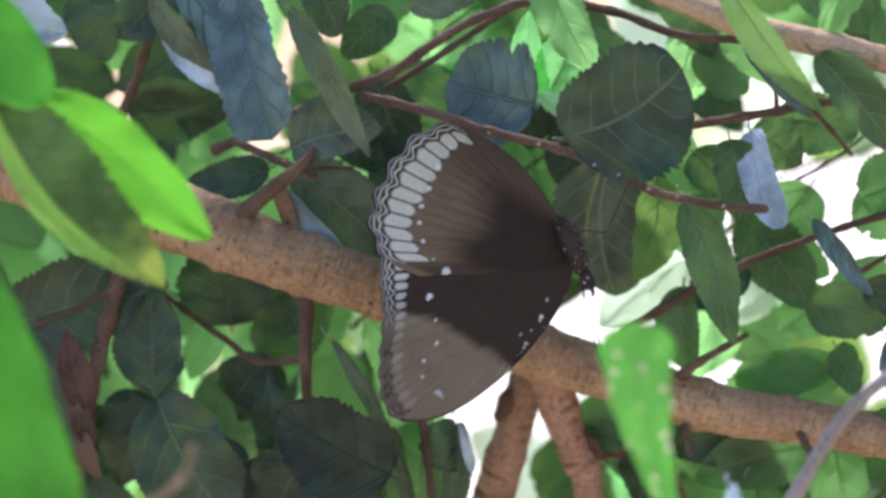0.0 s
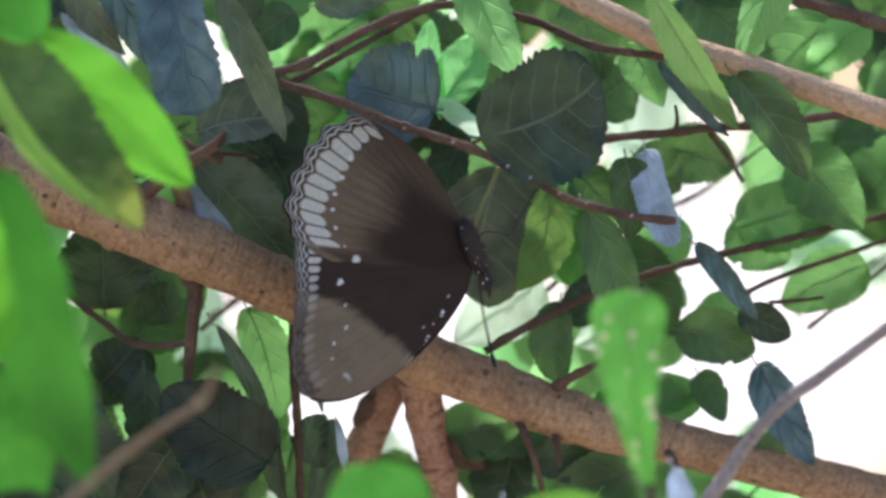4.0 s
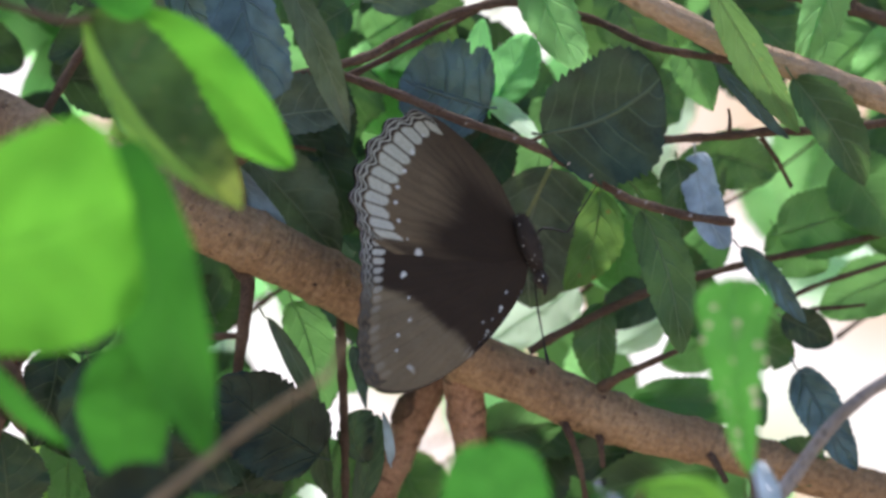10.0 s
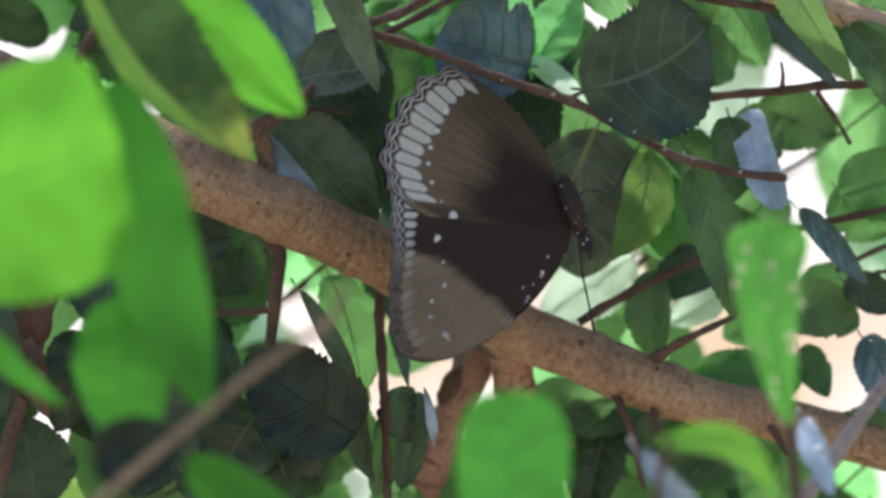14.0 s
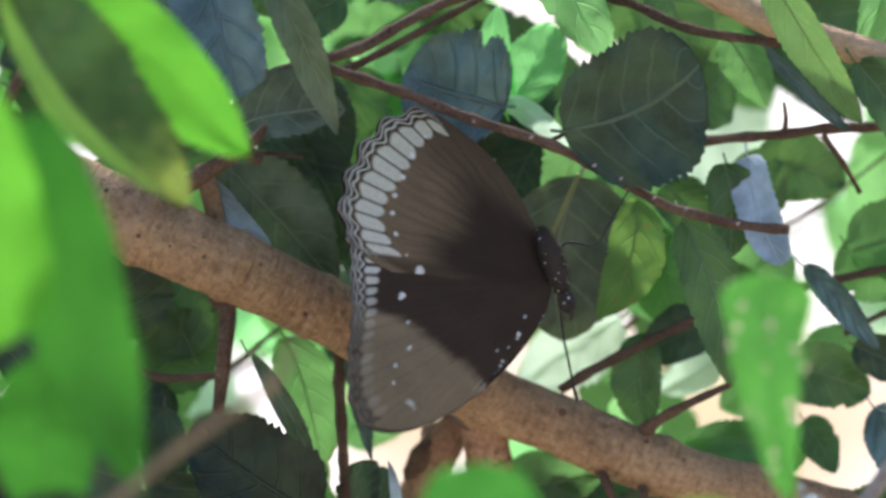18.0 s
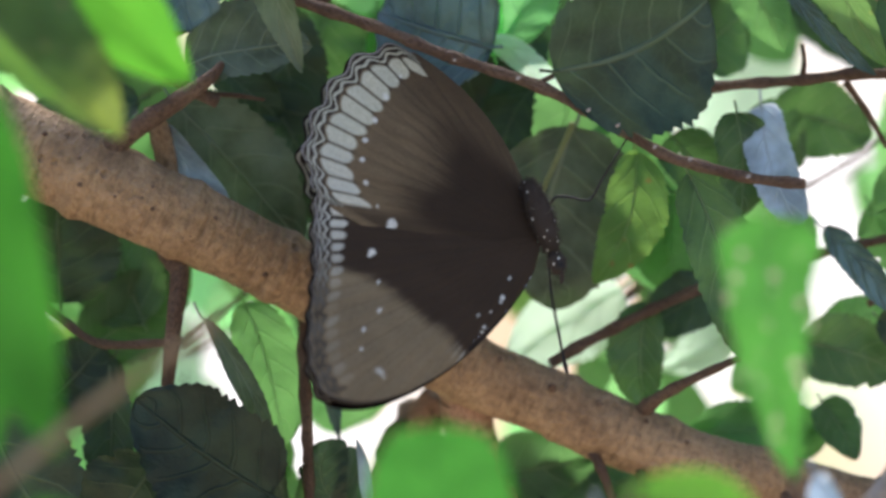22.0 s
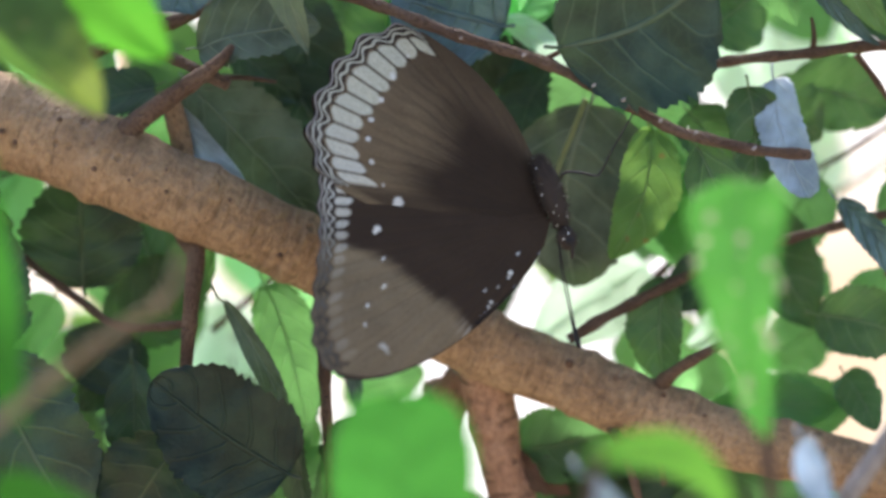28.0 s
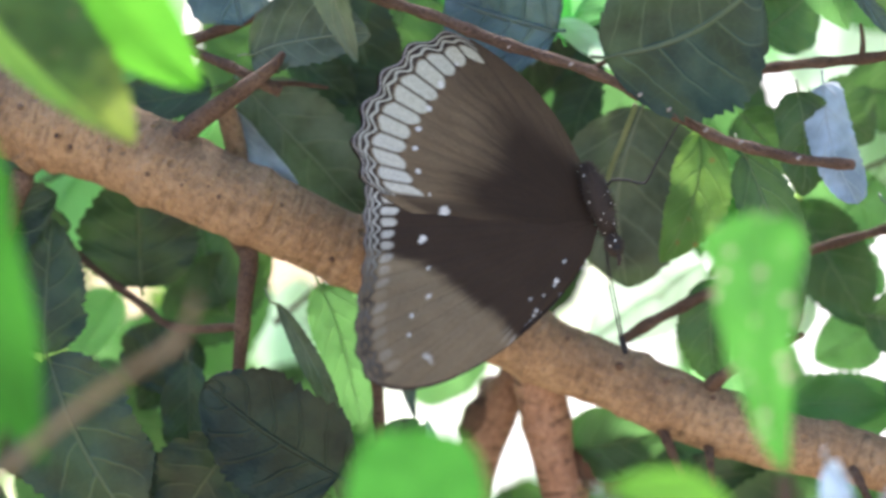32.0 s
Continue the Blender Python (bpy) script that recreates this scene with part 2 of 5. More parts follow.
def bark_material(name, base, dark, pale, scale=1.0, ring=0.45):
    m, nt, bsdf = material(name)
    coord = nt.nodes.new("ShaderNodeTexCoord")
    uv = nt.nodes.new("ShaderNodeUVMap")
    big = node(nt, "ShaderNodeTexNoise", Scale=90.0 * scale, Detail=4.0)
    fine = node(nt, "ShaderNodeTexNoise", Scale=900.0 * scale, Detail=4.0, Roughness=0.7)
    nt.links.new(coord.outputs["Object"], big.inputs["Vector"])
    nt.links.new(coord.outputs["Object"], fine.inputs["Vector"])
    # short cross ridges round the stem
    stretch = nt.nodes.new("ShaderNodeMapping")
    stretch.inputs["Scale"].default_value = (900.0 * scale if ring < 0.5 else 420.0, 7.0 if ring < 0.5 else 2.2, 1.0)
    nt.links.new(uv.outputs[0], stretch.inputs["Vector"])
    ridge = node(nt, "ShaderNodeTexNoise", Scale=1.0, Detail=2.0)
    nt.links.new(stretch.outputs[0], ridge.inputs["Vector"])
    spots = node(nt, "ShaderNodeTexVoronoi", Scale=330.0 * scale)
    nt.links.new(coord.outputs["Object"], spots.inputs["Vector"])
    fleck = maths(nt, "MULTIPLY", maths(nt, "SUBTRACT", 1.0, step(nt, spots.outputs["Distance"], 0.1, 0.27)), step(nt, spots.outputs["Color"], 0.5, 0.6))
    along = nt.nodes.new("ShaderNodeMapping")
    along.inputs["Scale"].default_value = (320.0 * scale, 26.0, 1.0)
    nt.links.new(uv.outputs[0], along.inputs["Vector"])
    dash = node(nt, "ShaderNodeTexNoise", Scale=1.0, Detail=3.0)
    nt.links.new(along.outputs[0], dash.inputs["Vector"])
    col = blend(nt, step(nt, big.outputs[0], 0.32, 0.68), base, pale)
    col = blend(nt, maths(nt, "MULTIPLY", step(nt, dash.outputs[0], 0.5, 0.64), 0.18), col, dark)
    grain_map = nt.nodes.new("ShaderNodeMapping")
    grain_map.inputs["Scale"].default_value = (750.0 * scale, 20.0, 1.0)
    nt.links.new(uv.outputs[0], grain_map.inputs["Vector"])
    grain = node(nt, "ShaderNodeTexNoise", Scale=1.0, Detail=3.0, Roughness=0.65)
    nt.links.new(grain_map.outputs[0], grain.inputs["Vector"])
    col = blend(nt, maths(nt, "MULTIPLY", step(nt, grain.outputs[0], 0.48, 0.66), 0.32), col, dark)
    col = blend(nt, maths(nt, "MULTIPLY", step(nt, grain.outputs[0], 0.5, 0.3), 0.35), col, tuple(min(1, c * 1.3) for c in pale))
    col = blend(nt, maths(nt, "MULTIPLY", step(nt, fine.outputs[0], 0.45, 0.7), 0.36), col, dark)
    col = blend(nt, maths(nt, "MULTIPLY", step(nt, ridge.outputs[0], 0.54, 0.7), ring), col, dark)
    col = blend(nt, maths(nt, "MULTIPLY", fleck, 0.26), col, tuple(c * 0.35 for c in dark))
    nt.links.new(col, bsdf.inputs["Base Color"])
    bsdf.inputs["Roughness"].default_value = 0.78
    bsdf.inputs["Specular IOR Level"].default_value = 0.3
    h = maths(nt, "ADD", maths(nt, "MULTIPLY", fine.outputs[0], 0.6), maths(nt, "MULTIPLY", ridge.outputs[0], -0.9))
    h = maths(nt, "ADD", h, maths(nt, "MULTIPLY", grain.outputs[0], -1.0))
    h = maths(nt, "ADD", h, maths(nt, "MULTIPLY", fleck, -0.5))
    bump = node(nt, "ShaderNodeBump", Strength=1.0, Distance=0.0009)
    nt.links.new(h, bump.inputs["Height"])
    nt.links.new(bump.outputs[0], bsdf.inputs["Normal"])
    return m


BARK = bark_material("tan_bark", (0.3, 0.182, 0.098), (0.12, 0.07, 0.038), (0.44, 0.285, 0.16))
TWIG_BARK = bark_material("brown_twig_bark", (0.135, 0.078, 0.05), (0.05, 0.031, 0.022), (0.22, 0.14, 0.095), 1.6)
RINGED_BARK = bark_material("ringed_bark", (0.36, 0.19, 0.115), (0.1, 0.05, 0.03), (0.48, 0.29, 0.19), 1.0, 0.8)
PALE_BARK = bark_material("pale_bark", (0.5, 0.33, 0.19), (0.36, 0.23, 0.13), (0.56, 0.4, 0.25), 0.7)
DRY_BARK = bark_material("grey_dry_bark", (0.32, 0.27, 0.23), (0.2, 0.16, 0.13), (0.42, 0.37, 0.34))
TAN_STICK = bark_material("tan_stick_bark", (0.34, 0.24, 0.13), (0.2, 0.14, 0.08), (0.42, 0.32, 0.2))

STALK = bark_material("green_stalk", (0.26, 0.31, 0.12), (0.16, 0.2, 0.07), (0.34, 0.38, 0.18), 1.0, 0.1)

# ---------- setting ----------
mat_ground, nt, bsdf = material("dry_sunlit_ground")
coord = nt.nodes.new("ShaderNodeTexCoord")
n1 = node(nt, "ShaderNodeTexNoise", Scale=3.0, Detail=6.0)
nt.links.new(coord.outputs["Object"], n1.inputs["Vector"])
nt.links.new(blend(nt, n1.outputs[0], (0.34, 0.27, 0.18), (0.5, 0.42, 0.3)), bsdf.inputs["Base Color"])
bsdf.inputs["Roughness"].default_value = 0.95
bm = bmesh.new()
bmesh.ops.create_grid(bm, x_segments=24, y_segments=24, size=400)
for vert in bm.verts:
    vert.co.z = 0.02 * noise.noise(vert.co * 0.05)
me = bpy.data.meshes.new("ground")
bm.to_mesh(me)
me.materials.append(mat_ground)
ground = tagged(new("ground", me), "dry pale sunlit ground under the trees", "ground", kind="structure")
ground.location.z = -1.35

mat_far, nt, bsdf = material("glowing_distance")
coord = nt.nodes.new("ShaderNodeTexCoord")
n1 = node(nt, "ShaderNodeTexNoise", Scale=2.6, Detail=1.0)
n2 = node(nt, "ShaderNodeTexNoise", Scale=3.4, Detail=1.0)
nt.links.new(coord.outputs["Object"], n1.inputs["Vector"])
shift = nt.nodes.new("ShaderNodeVectorMath")
shift.inputs[1].default_value = (7.3, 2.1, 4.4)
nt.links.new(coord.outputs["Object"], shift.inputs[0])
nt.links.new(shift.outputs[0], n2.inputs["Vector"])
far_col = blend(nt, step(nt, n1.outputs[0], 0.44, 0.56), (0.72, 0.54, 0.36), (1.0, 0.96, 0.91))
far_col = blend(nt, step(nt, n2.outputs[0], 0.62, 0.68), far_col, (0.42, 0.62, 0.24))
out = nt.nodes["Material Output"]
# sunlight on the distance is put in as emission of this curved sheet
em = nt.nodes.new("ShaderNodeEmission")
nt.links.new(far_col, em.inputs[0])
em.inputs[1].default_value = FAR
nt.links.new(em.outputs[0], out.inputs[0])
bm = bmesh.new()
bmesh.ops.create_grid(bm, x_segments=16, y_segments=4, size=1)
for vert in bm.verts:
    a = vert.co.x * 0.8
    vert.co = Vector((7 * math.sin(a), 7 * math.cos(a), 2.2 * vert.co.y))
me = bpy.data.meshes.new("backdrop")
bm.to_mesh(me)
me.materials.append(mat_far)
backdrop = tagged(new("backdrop", me), "glowing cream backdrop for the sunlit distance beyond the leaves", "backdrop", kind="structure")
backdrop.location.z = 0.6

# ---------- branches and leaves ----------
M = 0.001


def part(name, bm, mats, parent, label="", smooth=True):
    me = bpy.data.meshes.new(name)
    bm.to_mesh(me)
    bm.free()
    for m in mats if isinstance(mats, (list, tuple)) else (mats,):
        me.materials.append(m)
    if smooth:
        me.shade_smooth()
    ob = new(name, me)
    if parent:
        ob.parent = parent
    return tagged(ob, label) if label else ob


def thing(name, label, category, group="", at=(0, 0, 0)):
    ob = tagged(new(name), label, category, group)
    ob.location = at
    ob.empty_display_size = 0.01
    return ob


def tube(bm, pts, sides=10, rough=0.06, seed=0.0, every=1.2, nodes=0.0):
    """A stem through points (x, y, z, radius) in millimetres, gliding, with an uneven skin and closed ends."""
    uv = bm.loops.layers.uv.verify()
    P = [Vector(p[:3]) * M for p in pts]
    rad = [p[3] * M for p in pts]
    path = []
    for i in range(len(P) - 1):
        a, b, c, d = P[max(i - 1, 0)], P[i], P[i + 1], P[min(i + 2, len(P) - 1)]
        n = max(2, int((c - b).length / (every * M)))
        for k in range(n):
            t = k / n
            path.append((0.5 * ((2 * b) + (c - a) * t + (2 * a - 5 * b + 4 * c - d) * t * t + (3 * b - a - 3 * c + d) * t ** 3), rad[i] + (rad[i + 1] - rad[i]) * t))
    path.append((P[-1], rad[-1]))
    end = (P[-1] - P[-2]).normalized()
    path.append((P[-1] + end * rad[-1] * 0.35, rad[-1] * 0.75))
    path.append((P[-1] + end * rad[-1] * 0.5, rad[-1] * 0.3))
    rings, run = [], 0.0
    side = Vector((0.2, 1, 0.1))
    for i, (p, r) in enumerate(path):
        d = (path[min(i + 1, len(path) - 1)][0] - path[max(i - 1, 0)][0]).normalized()
        x = (side - d * side.dot(d)).normalized()
        y = d.cross(x)
        side = x
        run += (p - path[i - 1][0]).length if i else 0.0
        ring = []
        for k in range(sides):
            a = 2 * math.pi * k / sides
            way = x * math.cos(a) + y * math.sin(a)
            q = p + way * r
            if nodes:
                q = p + way * r * (1 + (0.09 if nodes > 10 else 0.24) * math.exp(-(((run / M + 5 * math.sin(seed)) % nodes - nodes / 2) / 1.3) ** 2))
            w = 1 + rough * (noise.noise(q * 160 + Vector((seed, 0, 0))) + 0.6 * noise.noise(q * 480 + Vector((0, seed, 0))))
            ring.append(bm.verts.new(p + (q - p) * w))
        rings.append((ring, run))
    for (r0, s0), (r1, s1) in zip(rings, rings[1:]):
        for k in range(sides):
            face = bm.faces.new((r0[k], r0[(k + 1) % sides], r1[(k + 1) % sides], r1[k]))
            for loop, (s, a) in zip(face.loops, ((s0, k), (s0, k + 1), (s1, k + 1), (s1, k))):
                loop[uv].uv = (s, a / sides)
    for ring, flip in ((rings[0][0], True), (rings[-1][0], False)):
        bm.faces.new(list(reversed(ring)) if flip else ring)
    return bm


def stem(parent, name, mat, pts, label="", sides=10, rough=0.13):
    every, nodes = (0.7, 17.0) if pts[0][3] > 2.5 else (1.0, 7.0 if mat == TWIG_BARK else 0.0)
    return part(name, tube(bmesh.new(), pts, sides, rough, pts[0][0], every, nodes), mat, parent, label)


def leaf_mesh(kind, a, b, width, roll, fold, curl, round_=0.0, bow=0.0, split=0.5, shape=None, fine=1):
    """A toothed leaf from its base a to its tip b (millimetres): folded along the midrib, quilted between the side veins, on a short stalk.
    bow: how far the midrib swings to its left, by the length; split: the left half's share of the width; shape: how full it is at base and tip."""
    a, b = Vector(a) * M, Vector(b) * M
    long = (b - a).length
    x = (b - a).normalized()
    y = Vector((0, -1, 0)).cross(x)
    y.normalize()
    z = x.cross(y)
    turn = Matrix.Rotation(radians(roll), 3, x)
    y, z = turn @ y, turn @ z
    half = width * M / max(0.35, math.cos(radians(roll)))
    bm = bmesh.new()
    uv = bm.loops.layers.uv.verify()
    nu, nv = (60, 12) if fine else (26, 8)
    rnd = random.Random(int(abs(a.x * 1e5) + abs(b.z * 3e5) + width * 7))
    phase, teeth, lean = rnd.uniform(0, 6), rnd.randint(13, 19), rnd.uniform(-0.05, 0.05) if not bow else 0.0
    e0, e1 = rnd.uniform(0.5, 0.62) - 0.14 * round_, rnd.uniform(0.78, 0.95) - 0.35 * round_
    ragged = kind == "spotted"
    if shape:
        e0, e1 = shape
    elif round_ > 1:
        e0, e1 = 0.72, 0.42
    peak = e0 / (e0 + e1)
    top = peak ** e0 * (1 - peak) ** e1
    tear, bite = rnd.uniform(0.2, 0.8), rnd.uniform(0.2, 0.8)
    calm = 0.3 if kind in ("fresh", "grass", "green") else 1.0
    deep = rnd.choice((0.0, 0.0, 0.12, 0.2)) if fine and calm == 1 else 0.0
    grid = []
    for i in range(nu + 1):
        u = i / nu
        body = (u ** e0 * (1 - u) ** e1) / top
        swing = (lean + bow) * long * math.sin(math.pi * u)
        row = []
        for j in range(-nv // 2, nv // 2 + 1):
            v = j / (nv / 2)
            w = half * (split if v > 0 else 1 - split) * body * (1 + 0.1 * calm * noise.noise(Vector((u * 3.4, 3.0 if v > 0 else 7.0, phase * 2))))
            edge = w
            if abs(v) > 0.8:
                # teeth that lean towards the tip, of uneven size
                saw = (u * teeth + 0.3 * math.sin(u * 9 + phase + v)) % 1
                edge = w * (1 + calm * (abs(v) - 0.8) * 5 * (0.095 * (saw - 0.6) * (1 + 0.5 * math.sin(u * 23 + phase)) + 0.05 * noise.noise(Vector((u * 5, v * 3 + phase, tear * 9)))))
                if v * math.sin(phase) > 0:
                    edge *= 1 - deep * math.exp(-((u - bite) / 0.035) ** 2) * (abs(v) - 0.8) * 5
            if ragged and abs(v) > 0.4:
                edge *= 1 + 0.3 * abs(v) * noise.noise(Vector((u * 6.5, v * 2, 4.4)))
            q = a + x * (u * long - 0.06 * abs(v) * w) + y * (v * edge + swing)
            lift = abs(v) * w * math.tan(radians(fold)) - curl * long * 4 * (u - 0.5) ** 2 * 0.5
            lift += 0.05 * half * math.sin(u * 17 + phase) * v * v * 0.5 + 0.07 * half * noise.noise(Vector((u * 2.4, v * 1.4, phase)))
            # the blade swells between the side veins
            run = u * 5.2 - 1.5 * abs(v) ** 1.3 + (0.4 if v > 0 else 0)
            lift += 0.02 * half * math.sin(6.283 * run) * min(1, abs(v) * 3) * (1 - abs(v)) * body
            lift += 0.03 * half * noise.noise(Vector((u * 9, v * 3, phase + 5))) * abs(v)
            row.append(bm.verts.new(q + z * lift))
        grid.append(row)
    for i in range(nu):
        for j in range(nv):
            face = bm.faces.new((grid[i][j], grid[i][j + 1], grid[i + 1][j + 1], grid[i + 1][j]))
            for loop, (s, t) in zip(face.loops, ((i, j), (i, j + 1), (i + 1, j + 1), (i + 1, j))):
                loop[uv].uv = (s / nu, t / nv)
    # stalk and raised midrib under the blade
    r = min(0.3 * M, max(0.18 * M, half * 0.012))
    start = (grid[2][nv // 2].co - grid[0][nv // 2].co).normalized()
    foot = a - start * min(0.09 * long, 2.6 * M) + Vector((0, 0, 0.02 * long))
    spine = [foot, a - start * 0.01 * long] + [grid[i][nv // 2].co - z * r * 0.35 for i in (2, nu // 4, nu // 2, nu * 3 // 4, nu - 2)]
    scale = [1.15, 1.0, 0.9, 0.75, 0.6, 0.45, 0.2]
    if kind in ("fresh", "grass", "green"):
        scale = scale[:2] + [0.3 * s for s in scale[2:]]
    rib = bmesh.new()
    tube(rib, [(*(p / M), r / M * s) for p, s in zip(spine, scale)], 6, 0.0, 0.0, 2.5)
    uv = rib.loops.layers.uv.verify()
    for face in rib.faces:
        for loop in face.loops:
            loop[uv].uv = (0.4, 0.5)
    return bm, rib


def bud(parent, at, size, way, mat=None, label="small pale bud", name="bud"):
    bm = bmesh.new()
    made = bmesh.ops.create_uvsphere(bm, u_segments=10, v_segments=8, radius=1.0)["verts"]
    turn = Vector(way).to_track_quat("Z", "Y").to_matrix()
    for vert in made:
        p = Vector(vert.co)
        p *= 1 + 0.15 * noise.noise(p * 2 + Vector(at))
        p.xy *= 1 - 0.35 * max(0, p.z)
        vert.co = (Vector(at) + turn @ Vector((p.x * size * 0.6, p.y * size * 0.6, p.z * size))) * M
    return part(name, bm, mat or DRY_BARK, parent, label)


def leaf(parent, kind, a, b, width, roll, fold, curl, round_=0.0, bow=0.0, split=0.5, shape=None, fine=1):
    blade, rib = leaf_mesh(kind, a, b, width, roll, fold, curl, round_, bow, split, shape, fine)
    ob = part("leaf", blade, LEAF[kind], parent, LOOK[kind])
    part("stalk", rib, LEAF[kind], ob)
    return ob


main = thing("tree_branch", "thick tan branch with short side twigs and dark bark flecks", "branch")
stem(main, "limb", BARK, [(-103.6, 10.0, 28.0, 8.65), (-86.3, 6.0, 21.4, 8.34), (-74.8, 3.0, 15.4, 7.78), (-60.9, 2.0, 11.7, 7.23), (-46.9, 0.0, 5.7, 6.86), (-34.2, 0.0, 0.1, 6.32), (-18.1, 4.0, -7.4, 5.79), (-2.0, 8.0, -16.0, 5.63), (12.4, 11.0, -23.2, 5.65), (24.3, 12.0, -27.8, 5.29), (35.2, 12.0, -32.5, 5.47), (48.9, 13.0, -37.3, 4.93), (61.6, 14.0, -40.1, 4.57), (79.8, 16.0, -45.0, 4.39), (111.6, 20.0, -53.2, 4.22)], "smooth tan bark with dark flecks", 26, 0.05)
stem(main, "stem", RINGED_BARK, [(11.0, 16.0, -22.2, 3.59), (11.6, 16.0, -26.7, 4.48), (12.1, 18.0, -32.1, 4.13), (13.2, 20.0, -38.4, 3.69), (14.8, 22.0, -46.5, 3.24), (16.3, 24.0, -54.6, 3.06), (16.0, 40.0, -150.0, 5.0), (10.0, 80.0, -560.0, 11.0), (11.0, 120.0, -1352.0, 19.0)], "ringed tan stem below the branch", 24, 0.06)
stem(main, "stem", RINGED_BARK, [(7.2, 26.0, -27.0, 2.58), (4.2, 28.0, -32.9, 3.40), (0.2, 31.0, -41.3, 3.89), (-4.0, 34.0, -50.8, 4.25), (-10.0, 40.0, -64.3, 4.52)], "sunlit tan stem behind", 16, 0.06)
stem(main, "stub", TWIG_BARK, [(4.3, 30.0, -28.1, 1.48), (3.5, 29.0, -30.7, 2.77), (1.2, 27.0, -33.5, 2.77), (-0.8, 27.0, -35.8, 1.85), (-2.0, 27.0, -37.7, 0.55)], "dark broken stub with torn bark", 20, 0.6)
stem(main, "side_twig", TWIG_BARK, [(-28.4, -8.0, 18.0, 1.01), (-36.5, -6.0, 22.0, 0.79), (-46.5, 0.0, 26.0, 0.68)], "", 12, 0.09)
stem(main, "side_twig", TWIG_BARK, [(-49.5, 2.0, 6.7, 2.71), (-46.3, -2.0, 9.8, 2.16), (-41.9, -4.0, 13.4, 1.71), (-35.2, -8.0, 17.7, 1.43), (-29.5, -10.0, 21.7, 0.98), (-27.7, -10.0, 24.0, 0.54)], "", 12, 0.09)
stem(main, "bark_flap", BARK, [(-38.7, 1.0, 17.6, 1.44), (-37.3, 2.0, 12.2, 1.81), (-35.7, 2.0, 5.8, 1.63)], "loose brown bark flap", 10, 0.15)
stem(main, "side_twig", TWIG_BARK, [(-36.0, 5.0, -1.4, 2.72), (-35.2, 3.0, -5.6, 2.26), (-34.1, 0.0, -8.6, 1.53), (-34.7, -2.0, -16.0, 1.3), (-35.6, 0.0, -25.1, 1.1), (-36.4, 2.0, -34.0, 0.9), (-36.0, 4.0, -44.0, 0.7)], "", 14, 0.1)
stem(main, "side_twig", TWIG_BARK, [(36.2, 15.0, -32.0, 1.83), (38.9, 11.0, -29.6, 1.28), (42.8, 5.0, -26.5, 0.91), (47.4, 2.0, -24.0, 0.72), (54.6, 2.0, -20.6, 0.54)], "", 12, 0.1)
stem(main, "spur", BARK, [(-70.3, 0.0, 8.5, 2.71), (-68.9, 0.0, 5.8, 1.44)], "", 12, 0.1)
stem(main, "side_twig", TWIG_BARK, [(30.4, 13.0, -33.8, 1.28), (32.9, 8.0, -38.2, 0.73), (35.4, 9.0, -45.0, 0.64), (37.5, 12.0, -54.2, 0.55)], "", 9, 0.1)
stem(main, "side_twig", TWIG_BARK, [(39.0, 13.0, -36.1, 1.09), (39.6, 8.0, -40.9, 0.64), (40.1, 8.0, -45.0, 0.55)], "", 9, 0.1)
stem(main, "side_twig", TWIG_BARK, [(60.7, 14.0, -39.6, 1.28), (63.1, 9.0, -43.3, 0.73), (65.4, 6.0, -47.5, 0.63)], "", 9, 0.1)
bud(main, (-70.5, -4.6, 15.6), 1, (0.05, -0.98, 0.17), TWIG_BARK, "dark knot in the bark", "knot")
bud(main, (-64.5, -4.8, 11.1), 1.1, (-0.05, -0.98, -0.20), TWIG_BARK, "dark knot in the bark", "knot")
bud(main, (-49.7, -6.2, 5.0), 1.2, (-0.10, -0.96, -0.24), TWIG_BARK, "dark knot in the bark", "knot")
bud(main, (-38.4, -5.9, 4.5), 0.9, (0.15, -0.93, 0.33), TWIG_BARK, "dark knot in the bark", "knot")
bud(main, (-38.3, -6.3, 1.2), 0.9, (-0.04, -0.99, -0.10), TWIG_BARK, "dark knot in the bark", "knot")
bud(main, (-28.5, -4.5, -0.2), 0.8, (0.15, -0.94, 0.32), TWIG_BARK, "dark knot in the bark", "knot")
bud(main, (-20.5, -1.6, -8.6), 1, (-0.16, -0.93, -0.34), TWIG_BARK, "dark knot in the bark", "knot")
bud(main, (-62.5, -4.5, 9.3), 0.8, (-0.10, -0.92, -0.38), TWIG_BARK, "dark knot in the bark", "knot")
bud(main, (-44.2, -6.4, 3.1), 0.7, (-0.08, -0.98, -0.19), TWIG_BARK, "dark knot in the bark", "knot")
bud(main, (-32.3, -5.1, -2.8), 0.8, (-0.13, -0.95, -0.28), TWIG_BARK, "dark knot in the bark", "knot")
bud(main, (25.0, 7.3, -25.8), 1.3, (0.14, -0.92, 0.37), TWIG_BARK, "dark knot in the bark", "knot")
bud(main, (32.5, 7.6, -28.2), 1, (0.22, -0.84, 0.50), TWIG_BARK, "dark knot in the bark", "knot")
bud(main, (16.7, 6.9, -21.5), 0.8, (0.21, -0.81, 0.55), TWIG_BARK, "dark knot in the bark", "knot")
bud(main, (40.0, 8.2, -30.9), 0.9, (0.20, -0.80, 0.57), TWIG_BARK, "dark knot in the bark", "knot")
bud(main, (46.5, 8.4, -34.2), 0.8, (0.15, -0.90, 0.42), TWIG_BARK, "dark knot in the bark", "knot")
bud(main, (-49.9, -6.1, 8.9), 0.9, (0.10, -0.97, 0.24), TWIG_BARK, "dark knot in the bark", "knot")
